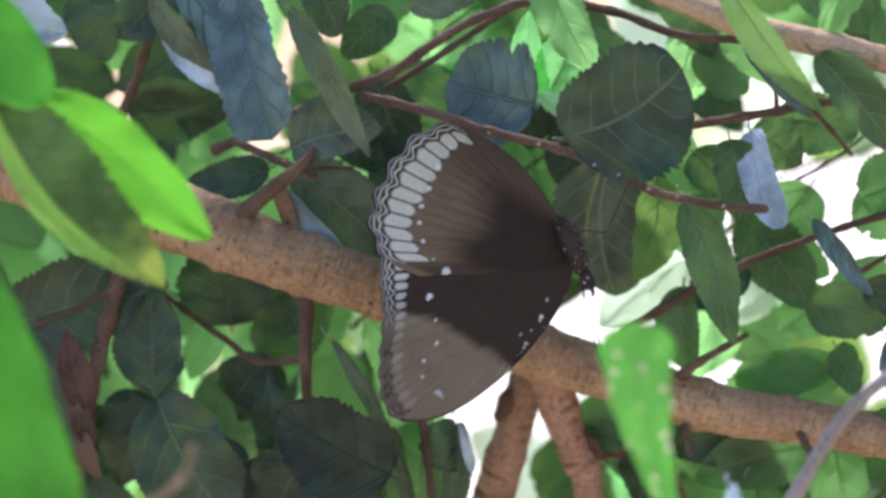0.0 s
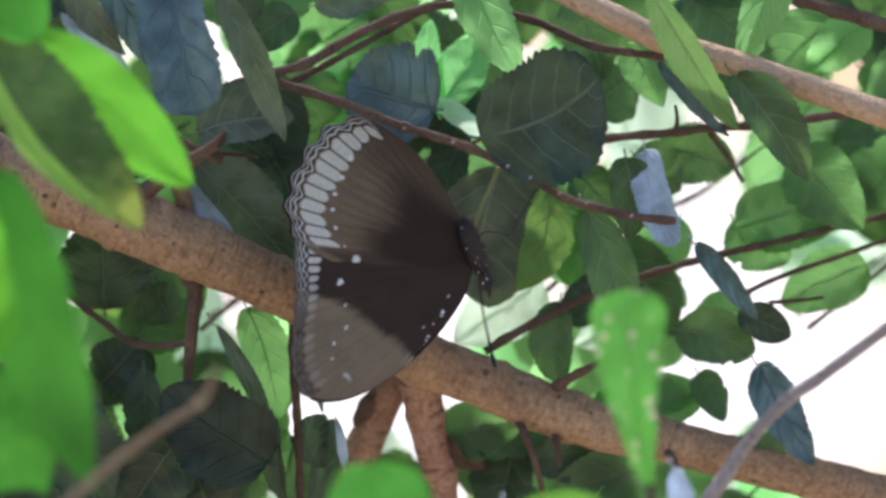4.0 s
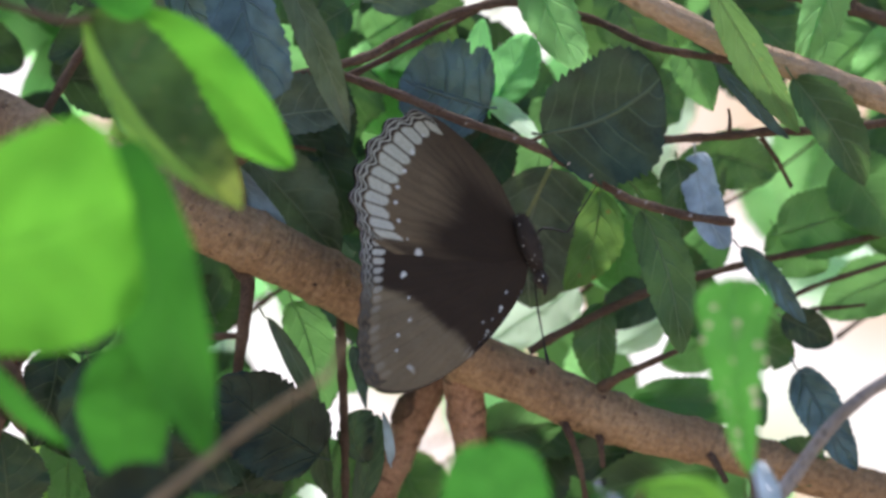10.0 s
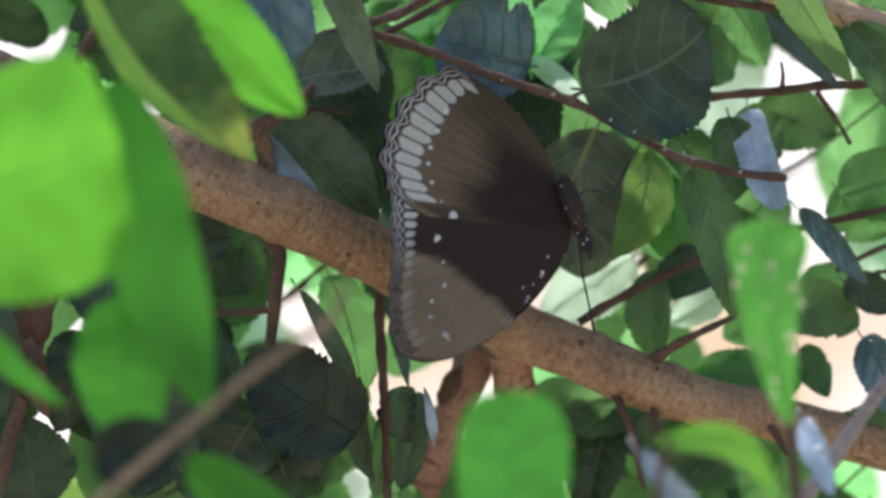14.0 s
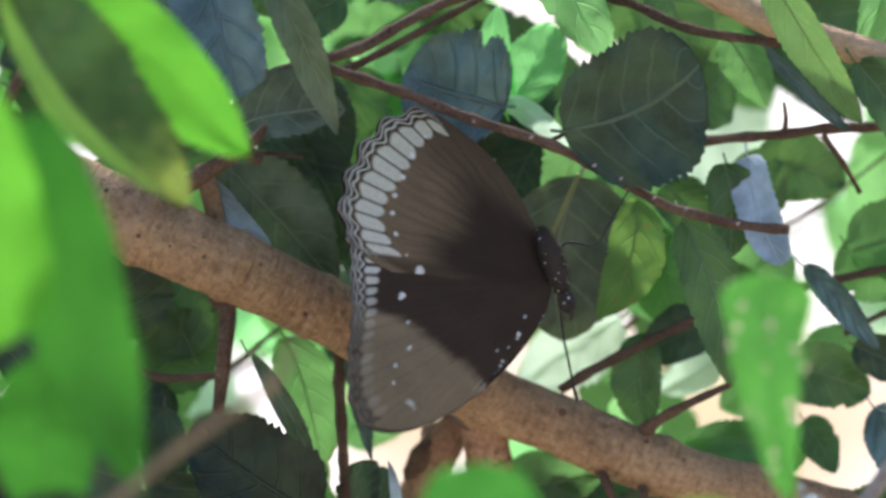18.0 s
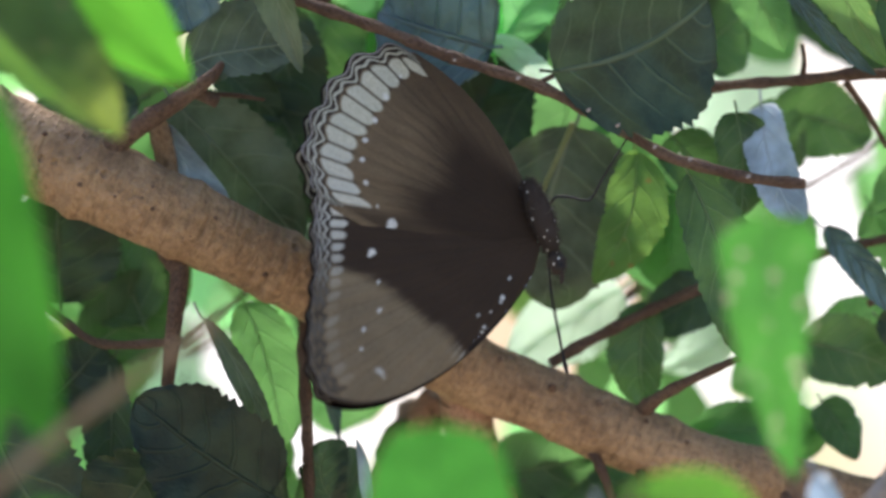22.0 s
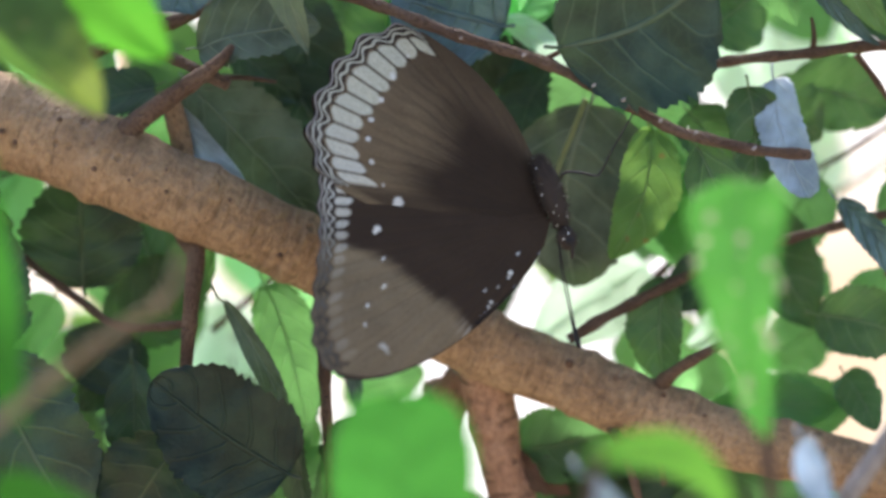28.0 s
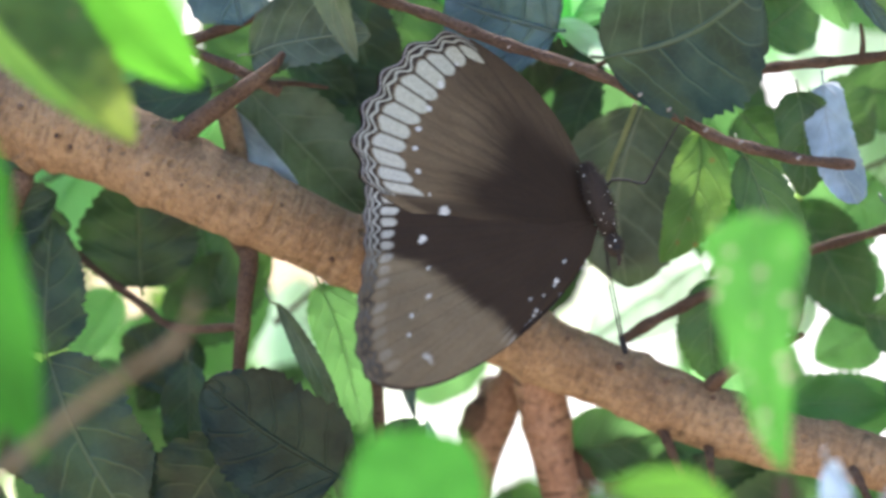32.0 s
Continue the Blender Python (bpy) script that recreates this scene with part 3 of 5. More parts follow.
bud(main, (-55.4, -4.9, 12.7), 0.9, (0.17, -0.90, 0.41), TWIG_BARK, "dark knot in the bark", "knot")
bud(main, (-40.0, -6.4, 2.9), 0.8, (0.01, -1.00, 0.03), TWIG_BARK, "dark knot in the bark", "knot")
bud(main, (-33.4, -5.1, -3.0), 0.9, (-0.18, -0.91, -0.38), TWIG_BARK, "dark knot in the bark", "knot")
bud(main, (-65.9, -3.1, 18.0), 0.9, (0.17, -0.76, 0.63), TWIG_BARK, "dark knot in the bark", "knot")
bud(main, (-84.0, -0.2, 26.2), 0.8, (0.28, -0.76, 0.58), TWIG_BARK, "dark knot in the bark", "knot")

front_a = thing("leafy_twig", "leafy twig with serrated green leaves", "twig", "leafy twigs")
stem(front_a, "stem", TWIG_BARK, [(-167.8, -102.0, 66.4, 0.75), (-137.0, -102.0, 58.4, 0.73), (-93.6, -102.0, 47.3, 0.71), (-83.9, -102.0, 44.8, 0.69), (-75.3, -102.0, 42.5, 0.67), (-69.5, -102.0, 43.0, 0.64)])
stem(front_a, "stem", TWIG_BARK, [(-138.4, -100.0, 46.3, 0.65), (-93.6, -100.0, 49.4, 0.57), (-82.9, -100.0, 50.2, 0.50), (-73.8, -100.0, 51.1, 0.43)])
leaf(front_a, "tipped", (-70.5, -100.0, 43.9), (-40.3, -104.0, 7.6), 15.9, -10, 20, 0.06, bow=-0.085, split=0.73, shape=(0.55, 0.75))
leaf(front_a, "fresh", (-63.3, -95.0, 44.0), (-31.0, -103.0, 15.7), 16.2, 8, 10, 0.08, bow=0.018, split=0.51, shape=(0.55, 0.72))
leaf(front_a, "grass", (-76.6, -104.0, 69.6), (-59.3, -104.0, 43.9), 15.2, -10, 12, 0.1, bow=0.022, split=0.41, shape=(0.5, 0.45))

front_b = thing("leafy_twig", "leafy twig with serrated green leaves", "twig", "leafy twigs")
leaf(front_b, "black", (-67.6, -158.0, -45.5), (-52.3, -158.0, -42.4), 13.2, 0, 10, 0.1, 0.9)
leaf(front_b, "fresh", (-117.0, -173.0, -6.2), (-62.8, -165.0, 9.3), 39.9, 0, 5, 0.04, bow=-0.039, split=0.47, shape=(0.6, 0.17))
leaf(front_b, "grass", (-64.9, -156.0, 20.4), (-47.6, -156.0, -38.8), 17.0, 15, 12, 0.1)
leaf(front_b, "grass", (-61.9, -138.0, -16.7), (-60.1, -138.0, -46.1), 17.3, 10, 10, 0.1, 0.5)

front_c = thing("leafy_twig", "leafy twig with serrated green leaves", "twig", "leafy twigs")
stem(front_c, "stem", TWIG_BARK, [(59.7, -124.0, -96.0, 1.15), (57.0, -124.0, -59.4, 1.05), (56.2, -124.0, -49.0, 0.94), (55.3, -124.0, -40.1, 0.84)])
leaf(front_c, "spotted", (55.4, -124.0, -40.9), (50.6, -124.0, -3.0), 13.5, -8, 10, 0.08, bow=0.020, split=0.52, shape=(0.95, 0.24))

front_d = thing("leafy_twig", "leafy twig with serrated green leaves", "twig", "leafy twigs")
stem(front_d, "stem", TWIG_BARK, [(7.8, -150.0, -62.8, 0.82), (8.1, -150.0, -66.9, 0.82), (8.4, -150.0, -75.1, 0.82), (9.5, -150.0, -111.0, 0.82)])
leaf(front_d, "green", (5.1, -150.0, -69.1), (4.9, -150.0, -33.3), 19.9, 0, 8, 0.08, bow=0.001, split=0.49, shape=(0.55, 0.27))

front_e = thing("leafy_twig", "leafy twig with serrated green leaves", "twig", "leafy twigs")
stem(front_e, "stem", TWIG_BARK, [(23.3, -154.3, -88.1, 0.92), (30.0, -148.0, -53.0, 0.82), (31.0, -147.0, -47.4, 0.72), (32.6, -146.0, -42.2, 0.62)])
leaf(front_e, "lush", (30.5, -146.0, -42.3), (51.9, -146.0, -53.4), 5.9, 15, 10, 0.15, bow=0.280, split=0.37, shape=(0.5, 0.8))
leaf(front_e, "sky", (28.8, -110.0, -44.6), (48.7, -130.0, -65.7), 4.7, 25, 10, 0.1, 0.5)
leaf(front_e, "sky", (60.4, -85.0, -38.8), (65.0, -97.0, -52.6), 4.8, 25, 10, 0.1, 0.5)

front_f = thing("leafy_twig", "leafy twig with serrated green leaves", "twig", "leafy twigs")
leaf(front_f, "grass", (-51.4, -150.0, -45.8), (-26.2, -150.0, -60.4), 10.2, 10, 10, 0.1)
leaf(front_f, "grass", (-88.5, -140.0, -21.4), (-72.7, -140.0, -36.9), 4.6, 35, 14, 0.1)

front_g = thing("dry_stick", "bare dry stick among the leaves", "stick", "")
stem(front_g, "stem", TAN_STICK, [(-80.4, -164.0, -63.9, 1.03), (-52.9, -164.0, -40.8, 0.94), (-44.8, -164.0, -34.0, 0.86), (-35.7, -164.0, -27.2, 0.78), (-27.0, -164.0, -21.4, 0.70), (-24.4, -164.0, -15.7, 0.62)])
for x, z, size in ((-27.2, -21.6, 1.5), (-35.9, -27.5, 1.1), (-45.0, -34.3, 1.2), (-24.5, -15.9, 1.0)):
    bud(front_g, (x, -164.0, z), size, (0.7, 0.0, 0.7), TAN_STICK, "swollen pale joint of the stick", "joint")

front_h = thing("dry_stick", "bare dry stick among the leaves", "stick", "")
stem(front_h, "stem", DRY_BARK, [(134.0, -60.0, 8.9, 1.17), (97.3, -60.0, -17.9, 1.24), (89.8, -60.0, -23.4, 1.32), (84.6, -60.0, -26.9, 1.39), (77.5, -60.0, -34.1, 1.46), (68.8, -60.0, -46.6, 1.53), (46.8, -60.0, -78.5, 1.60)])
for x, z, size in ((89.6, -23.3, 1.9), (77.6, -34.0, 1.8), (69.0, -46.4, 1.8)):
    bud(front_h, (x, -60.0, z), size, (0.8, 0.0, 0.6), DRY_BARK, "swollen grey joint of the stick", "joint")

spray_a = thing("leafy_twig", "leafy twig with serrated green leaves", "twig", "leafy twigs")
stem(spray_a, "stem", TWIG_BARK, [(-16.8, -12.0, 34.1, 0.92), (-3.3, -12.0, 29.7, 0.90), (6.5, -13.0, 25.8, 0.89), (21.3, -14.0, 21.0, 0.87), (30.8, -14.0, 16.3, 0.86), (41.3, -14.0, 10.6, 0.84), (46.0, -14.0, 9.1, 0.83), (54.6, -15.0, 7.0, 0.81), (63.0, -17.0, 6.1, 0.80)])
stem(spray_a, "stem", TWIG_BARK, [(20.9, -14.0, 21.0, 0.46), (23.5, -14.0, 22.3, 0.40), (26.1, -14.0, 23.7, 0.34)])
leaf(spray_a, "shade", (24.1, -18.0, 23.0), (48.2, -14.0, 34.9), 27.4, 8, 7, 0.1, bow=-0.090, split=0.48, shape=(0.5, 0.42))
stem(spray_a, "stalk", STALK, [(27.7, 6.0, 16.3, 0.50), (25.6, 8.0, 11.1, 0.42), (23.4, 10.0, 5.9, 0.38), (22.1, 12.0, 0.3, 0.30)], "pale green leaf stalk")
leaf(spray_a, "dull", (28.4, 14.0, 15.9), (25.8, 20.0, -13.4), 22.4, -8, 9, 0.1, bow=-0.095, split=0.54, shape=(0.45, 0.6))
leaf(spray_a, "lime", (37.7, 8.0, 12.2), (31.1, 8.0, -9.0), 10.2, 20, 6, 0.15, bow=0.125, split=0.59, shape=(0.5, 0.7))
leaf(spray_a, "mid", (45.0, -8.0, 8.5), (53.2, -14.0, -20.8), 10.5, 15, 12, 0.12, bow=0.059, split=0.54, shape=(0.55, 0.7))
leaf(spray_a, "mid", (53.8, 6.0, 18.4), (54.8, 6.0, 1.5), 9.8, -20, 10, 0.1, 0.45)
leaf(spray_a, "dark", (22.2, 26.0, 23.4), (16.8, 24.0, 8.7), 9.9, 5, 10, 0.1, bow=-0.100, split=0.50, shape=(0.5, 0.5))

spray_b = thing("leafy_twig", "leafy twig with serrated green leaves", "twig", "leafy twigs")
leaf(spray_b, "young", (14.8, 13.0, 27.7), (24.2, 17.0, 43.4), 10.3, -10, 12, 0.1, bow=-0.035, split=0.51, shape=(0.45, 0.45))
leaf(spray_b, "blue", (14.8, 6.0, 28.2), (-3.4, 10.0, 33.8), 22.4, 6, 10, 0.1, bow=0.017, split=0.45, shape=(0.45, 0.5))
leaf(spray_b, "young", (15.3, 15.0, 27.3), (14.0, 15.0, 46.6), 6.8, 10, 14, 0.1, bow=0.073, split=0.57, shape=(0.45, 0.6))
leaf(spray_b, "pale", (14.5, 11.0, 29.5), (26.1, 11.0, 20.9), 4.4, 20, 10, 0.1, bow=0.060, split=0.57, shape=(0.4, 0.7))
leaf(spray_b, "bright", (20.9, -8.0, 61.1), (30.7, -20.0, 36.8), 11.2, 10, 12, 0.15, bow=-0.046, split=0.51, shape=(0.5, 0.5))
leaf(spray_b, "mid", (42.0, 30.0, 54.8), (49.0, 30.0, 33.0), 14.1, -10, 8, 0.1, 0.45)

spray_c = thing("leafy_twig", "leafy twig with serrated green leaves", "twig", "leafy twigs")
stem(spray_c, "stem", TWIG_BARK, [(-51.3, 4.0, 23.9, 1.04), (-36.5, 0.0, 29.1, 1.01), (-24.1, -4.0, 34.0, 0.98), (-11.6, -5.0, 37.7, 0.96), (-3.6, -5.0, 42.2, 0.93), (6.7, -5.0, 47.1, 0.91), (18.8, -5.0, 49.6, 0.88), (34.4, -6.0, 46.5, 0.86), (47.1, -8.0, 41.2, 0.83), (64.3, -10.0, 38.7, 0.80)])
leaf(spray_c, "dull", (-29.3, -18.0, 52.8), (-15.9, -19.0, 22.0), 7.1, 25, 18, 0.1, bow=0.053, split=0.55, shape=(0.6, 0.8))
leaf(spray_c, "blue", (-41.1, -14.0, 63.1), (-32.9, -30.0, 28.5), 14.7, 8, 22, 0.12, bow=0.003, split=0.49, shape=(0.45, 0.16))

spray_d = thing("leafy_twig", "leafy twig with serrated green leaves", "twig", "leafy twigs")
stem(spray_d, "stem", TWIG_BARK, [(-32.4, -4.0, 19.2, 0.54), (-26.5, -4.0, 19.4, 0.40), (-21.1, -4.0, 18.7, 0.27)])
leaf(spray_d, "dull", (-33.7, -6.0, 24.1), (-14.1, -11.0, 27.5), 12.4, -25, 12, 0.1, bow=0.039, split=0.57, shape=(0.5, 0.7))
leaf(spray_d, "dull", (-35.5, 8.0, 18.6), (-14.9, 12.0, -3.4), 16.5, 8, 9, 0.1, bow=0.011, split=0.55, shape=(0.5, 0.7))
leaf(spray_d, "dark", (-20.7, 22.0, 35.8), (-15.1, 22.0, 14.1), 12.9, 0, 10, 0.1, 0.5)
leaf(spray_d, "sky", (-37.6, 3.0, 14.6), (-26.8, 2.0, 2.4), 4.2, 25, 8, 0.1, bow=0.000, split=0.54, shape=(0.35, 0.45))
leaf(spray_d, "dark", (-22.6, 22.0, 22.8), (-12.3, 22.0, 1.3), 12.7, 5, 10, 0.1, bow=0.070, split=0.54, shape=(0.5, 0.5))
leaf(spray_d, "dark", (-29.4, 16.0, 25.8), (-18.7, 16.0, 16.8), 7.8, 5, 10, 0.1, bow=-0.004, split=0.53, shape=(0.5, 0.5))

spray_e = thing("leafy_twig", "leafy twig with serrated green leaves", "twig", "leafy twigs")
stem(spray_e, "stem", TWIG_BARK, [(-63.5, 12.0, 48.6, 1.01), (-67.5, 14.0, 40.0, 0.97), (-72.4, 16.0, 31.1, 0.94), (-76.9, 20.0, 22.7, 0.90)])
stem(spray_e, "stem", TWIG_BARK, [(-68.3, 11.0, 49.8, 0.67), (-59.2, 10.0, 49.4, 0.62), (-50.5, 10.0, 48.8, 0.56)])
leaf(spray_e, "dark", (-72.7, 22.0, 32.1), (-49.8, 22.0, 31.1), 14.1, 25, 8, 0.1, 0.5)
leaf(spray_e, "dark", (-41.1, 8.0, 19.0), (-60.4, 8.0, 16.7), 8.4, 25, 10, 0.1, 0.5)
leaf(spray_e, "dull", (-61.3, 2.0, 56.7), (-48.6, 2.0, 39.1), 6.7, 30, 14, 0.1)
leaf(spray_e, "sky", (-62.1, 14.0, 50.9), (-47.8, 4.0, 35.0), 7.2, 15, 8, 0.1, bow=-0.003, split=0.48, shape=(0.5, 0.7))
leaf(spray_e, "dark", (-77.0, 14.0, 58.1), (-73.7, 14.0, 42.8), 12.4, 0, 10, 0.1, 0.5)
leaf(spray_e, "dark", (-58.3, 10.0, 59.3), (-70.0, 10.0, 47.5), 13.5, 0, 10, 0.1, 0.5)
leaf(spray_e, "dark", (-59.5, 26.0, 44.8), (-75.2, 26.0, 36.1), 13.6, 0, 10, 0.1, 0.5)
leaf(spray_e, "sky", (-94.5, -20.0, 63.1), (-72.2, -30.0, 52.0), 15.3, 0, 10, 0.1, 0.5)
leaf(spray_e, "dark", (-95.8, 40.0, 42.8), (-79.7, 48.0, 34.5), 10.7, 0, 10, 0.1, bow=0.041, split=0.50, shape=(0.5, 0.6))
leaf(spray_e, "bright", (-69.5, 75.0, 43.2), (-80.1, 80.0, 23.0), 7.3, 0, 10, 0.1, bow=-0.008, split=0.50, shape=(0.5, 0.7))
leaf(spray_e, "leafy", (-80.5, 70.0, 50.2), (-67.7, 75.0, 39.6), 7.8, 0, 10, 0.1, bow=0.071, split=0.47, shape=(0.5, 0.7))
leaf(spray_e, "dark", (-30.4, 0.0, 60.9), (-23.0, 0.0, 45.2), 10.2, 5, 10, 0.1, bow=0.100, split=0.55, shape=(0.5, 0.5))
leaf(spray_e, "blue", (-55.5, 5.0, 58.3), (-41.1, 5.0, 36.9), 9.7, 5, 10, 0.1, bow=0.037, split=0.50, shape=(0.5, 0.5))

spray_f = thing("leafy_twig", "leafy twig with serrated green leaves", "twig", "leafy twigs")
stem(spray_f, "stem", TWIG_BARK, [(-66.9, 14.0, -4.8, 0.56), (-60.5, 12.0, -10.2, 0.59), (-53.4, 10.0, -15.4, 0.62), (-46.6, 6.0, -19.7, 0.64), (-36.4, 2.0, -19.5, 0.67)])
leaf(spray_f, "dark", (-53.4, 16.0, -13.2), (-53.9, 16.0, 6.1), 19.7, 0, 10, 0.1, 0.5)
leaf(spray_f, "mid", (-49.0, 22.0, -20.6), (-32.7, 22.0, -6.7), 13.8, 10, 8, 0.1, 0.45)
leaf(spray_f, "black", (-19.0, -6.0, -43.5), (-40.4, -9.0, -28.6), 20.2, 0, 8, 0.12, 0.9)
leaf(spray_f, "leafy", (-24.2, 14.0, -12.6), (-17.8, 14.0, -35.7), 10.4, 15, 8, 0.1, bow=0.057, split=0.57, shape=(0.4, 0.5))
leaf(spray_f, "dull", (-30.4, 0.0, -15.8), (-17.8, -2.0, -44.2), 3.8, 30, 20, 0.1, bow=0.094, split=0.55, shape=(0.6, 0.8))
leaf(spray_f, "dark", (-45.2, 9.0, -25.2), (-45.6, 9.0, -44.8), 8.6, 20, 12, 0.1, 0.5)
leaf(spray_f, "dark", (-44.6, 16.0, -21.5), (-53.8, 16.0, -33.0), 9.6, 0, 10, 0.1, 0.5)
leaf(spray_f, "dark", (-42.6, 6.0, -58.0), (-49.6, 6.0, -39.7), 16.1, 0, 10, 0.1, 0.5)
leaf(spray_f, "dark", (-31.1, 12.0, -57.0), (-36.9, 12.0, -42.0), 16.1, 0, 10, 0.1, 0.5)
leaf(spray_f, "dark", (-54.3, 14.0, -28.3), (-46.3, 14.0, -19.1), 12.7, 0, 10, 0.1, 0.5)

spray_g = thing("leafy_twig", "leafy twig with serrated green leaves", "twig", "leafy twigs")
stem(spray_g, "stem", TWIG_BARK, [(-70.8, 2.0, 5.5, 1.67), (-73.3, 1.0, -2.3, 1.60), (-78.3, 0.0, -16.9, 1.54), (-82.2, 0.0, -30.5, 1.47), (-86.7, 0.0, -46.5, 1.40), (-97.7, 0.0, -86.1, 1.34)])
stem(spray_g, "stem", TWIG_BARK, [(-91.3, 2.0, -8.7, 0.56), (-81.3, 1.0, -5.8, 0.50), (-73.6, 0.0, -1.9, 0.45)])
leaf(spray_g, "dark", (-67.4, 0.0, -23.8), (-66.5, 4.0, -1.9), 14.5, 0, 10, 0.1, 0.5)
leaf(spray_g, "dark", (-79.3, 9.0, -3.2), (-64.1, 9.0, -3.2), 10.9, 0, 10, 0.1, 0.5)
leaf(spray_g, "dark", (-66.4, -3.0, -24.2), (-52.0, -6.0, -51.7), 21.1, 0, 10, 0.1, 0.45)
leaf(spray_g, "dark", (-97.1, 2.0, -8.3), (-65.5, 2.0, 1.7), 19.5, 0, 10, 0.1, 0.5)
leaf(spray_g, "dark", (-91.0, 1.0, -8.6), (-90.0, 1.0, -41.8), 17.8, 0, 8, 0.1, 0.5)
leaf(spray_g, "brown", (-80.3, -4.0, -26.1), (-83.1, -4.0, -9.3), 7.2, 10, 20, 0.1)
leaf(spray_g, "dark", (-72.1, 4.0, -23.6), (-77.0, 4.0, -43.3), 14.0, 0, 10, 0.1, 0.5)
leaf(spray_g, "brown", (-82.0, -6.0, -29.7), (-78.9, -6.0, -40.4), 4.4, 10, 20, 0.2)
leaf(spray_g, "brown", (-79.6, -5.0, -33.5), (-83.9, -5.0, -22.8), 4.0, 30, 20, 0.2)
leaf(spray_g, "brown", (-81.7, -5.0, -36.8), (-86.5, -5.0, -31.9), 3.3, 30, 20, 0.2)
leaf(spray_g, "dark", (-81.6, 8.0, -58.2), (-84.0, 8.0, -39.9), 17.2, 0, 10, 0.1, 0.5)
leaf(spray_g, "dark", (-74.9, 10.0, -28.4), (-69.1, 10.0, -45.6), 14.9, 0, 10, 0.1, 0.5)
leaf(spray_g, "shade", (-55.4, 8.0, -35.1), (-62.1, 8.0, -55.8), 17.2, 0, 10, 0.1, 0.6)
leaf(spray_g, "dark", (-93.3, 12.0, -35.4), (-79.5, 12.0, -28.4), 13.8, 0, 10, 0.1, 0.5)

spray_h = thing("leafy_twig", "leafy twig with serrated green leaves", "twig", "leafy twigs")
stem(spray_h, "stem", TWIG_BARK, [(-14.6, 9.0, -12.6, 0.90), (-14.4, 8.0, -20.3, 0.95), (-13.9, 6.0, -29.4, 0.92), (-13.5, 6.0, -36.6, 0.85), (-13.1, 6.0, -45.2, 0.80), (-12.3, 6.0, -73.9, 0.70)])
leaf(spray_h, "dark", (-37.3, 4.0, -38.6), (-47.5, 4.0, -53.1), 16.7, 0, 10, 0.1, 0.5)
leaf(spray_h, "dark", (-19.9, 4.0, -34.9), (-16.1, 4.0, -53.2), 5.7, 40, 14, 0.1, 0.5)
leaf(spray_h, "dark", (-8.6, 8.0, -45.2), (-9.9, 8.0, -34.2), 7.7, 10, 10, 0.1, bow=0.204, split=0.47, shape=(0.5, 0.3))
leaf(spray_h, "mid", (-15.0, 10.0, -55.7), (-12.8, 10.0, -37.3), 6.2, 10, 12, 0.1, bow=-0.031, split=0.44, shape=(0.5, 0.6))
leaf(spray_h, "mid", (-24.2, 12.0, -45.4), (-39.2, 12.0, -50.1), 17.3, 0, 10, 0.1, 0.45)
leaf(spray_h, "sky", (-3.9, 3.0, -45.1), (-5.7, 3.0, -34.2), 2.1, 20, 12, 0.1, bow=-0.020, split=0.45, shape=(0.5, 0.8))
leaf(spray_h, "blue", (-11.6, 14.0, -21.7), (-8.7, 14.0, -34.7), 3.3, 20, 12, 0.1, bow=0.035, split=0.53, shape=(0.3, 0.8))
leaf(spray_h, "dark", (-10.0, 9.0, -54.5), (-6.4, 9.0, -35.3), 5.8, 5, 12, 0.1, bow=-0.032, split=0.52, shape=(0.5, 0.5))

spray_i = thing("leafy_twig", "leafy twig with serrated green leaves", "twig", "leafy twigs")
stem(spray_i, "stem", TWIG_BARK, [(24.9, 13.0, -21.8, 0.93), (33.1, 14.0, -17.0, 0.87), (49.6, 16.0, -9.1, 0.82), (67.5, 18.0, -3.6, 0.76), (83.0, 20.0, 0.0, 0.70), (103.4, 22.0, 4.7, 0.64), (156.6, 27.2, 16.8, 0.59)])
leaf(spray_i, "leafy", (55.4, 40.0, -4.6), (67.3, 40.0, -13.9), 11.2, 0, 10, 0.1, 0.45)
leaf(spray_i, "leafy", (66.6, 42.0, -17.6), (55.4, 42.0, -25.1), 11.2, 0, 10, 0.1, 0.45)
leaf(spray_i, "leafy", (15.4, 22.0, -39.4), (33.9, 22.0, -35.6), 12.4, 0, 10, 0.1, 0.45)
leaf(spray_i, "leafy", (65.8, 26.0, -46.5), (37.8, 26.0, -52.4), 13.9, 0, 10, 0.1, 0.45)
leaf(spray_i, "leafy", (45.6, 28.0, -38.0), (71.6, 28.0, -30.5), 14.7, 0, 10, 0.1, 0.45)
leaf(spray_i, "leafy", (30.5, 30.0, -47.3), (54.3, 30.0, -44.6), 14.1, 0, 10, 0.1, 0.45)
leaf(spray_i, "mid", (17.4, 26.0, -37.6), (34.7, 26.0, -40.9), 12.2, 0, 10, 0.1, 0.45)
leaf(spray_i, "mid", (29.5, 34.0, -57.5), (42.9, 34.0, -45.7), 13.4, 0, 10, 0.1, 0.45)
leaf(spray_i, "dark", (44.8, 28.0, -45.5), (57.1, 28.0, -53.5), 12.2, 0, 10, 0.1, 0.5)
leaf(spray_i, "mid", (40.4, 16.0, -11.5), (40.2, 16.0, -28.6), 9.1, 0, 10, 0.1, bow=-0.055, split=0.41, shape=(0.45, 0.5))
leaf(spray_i, "dark", (53.2, 22.0, -9.2), (40.3, 22.0, -15.6), 9.9, 20, 8, 0.1, 0.5)
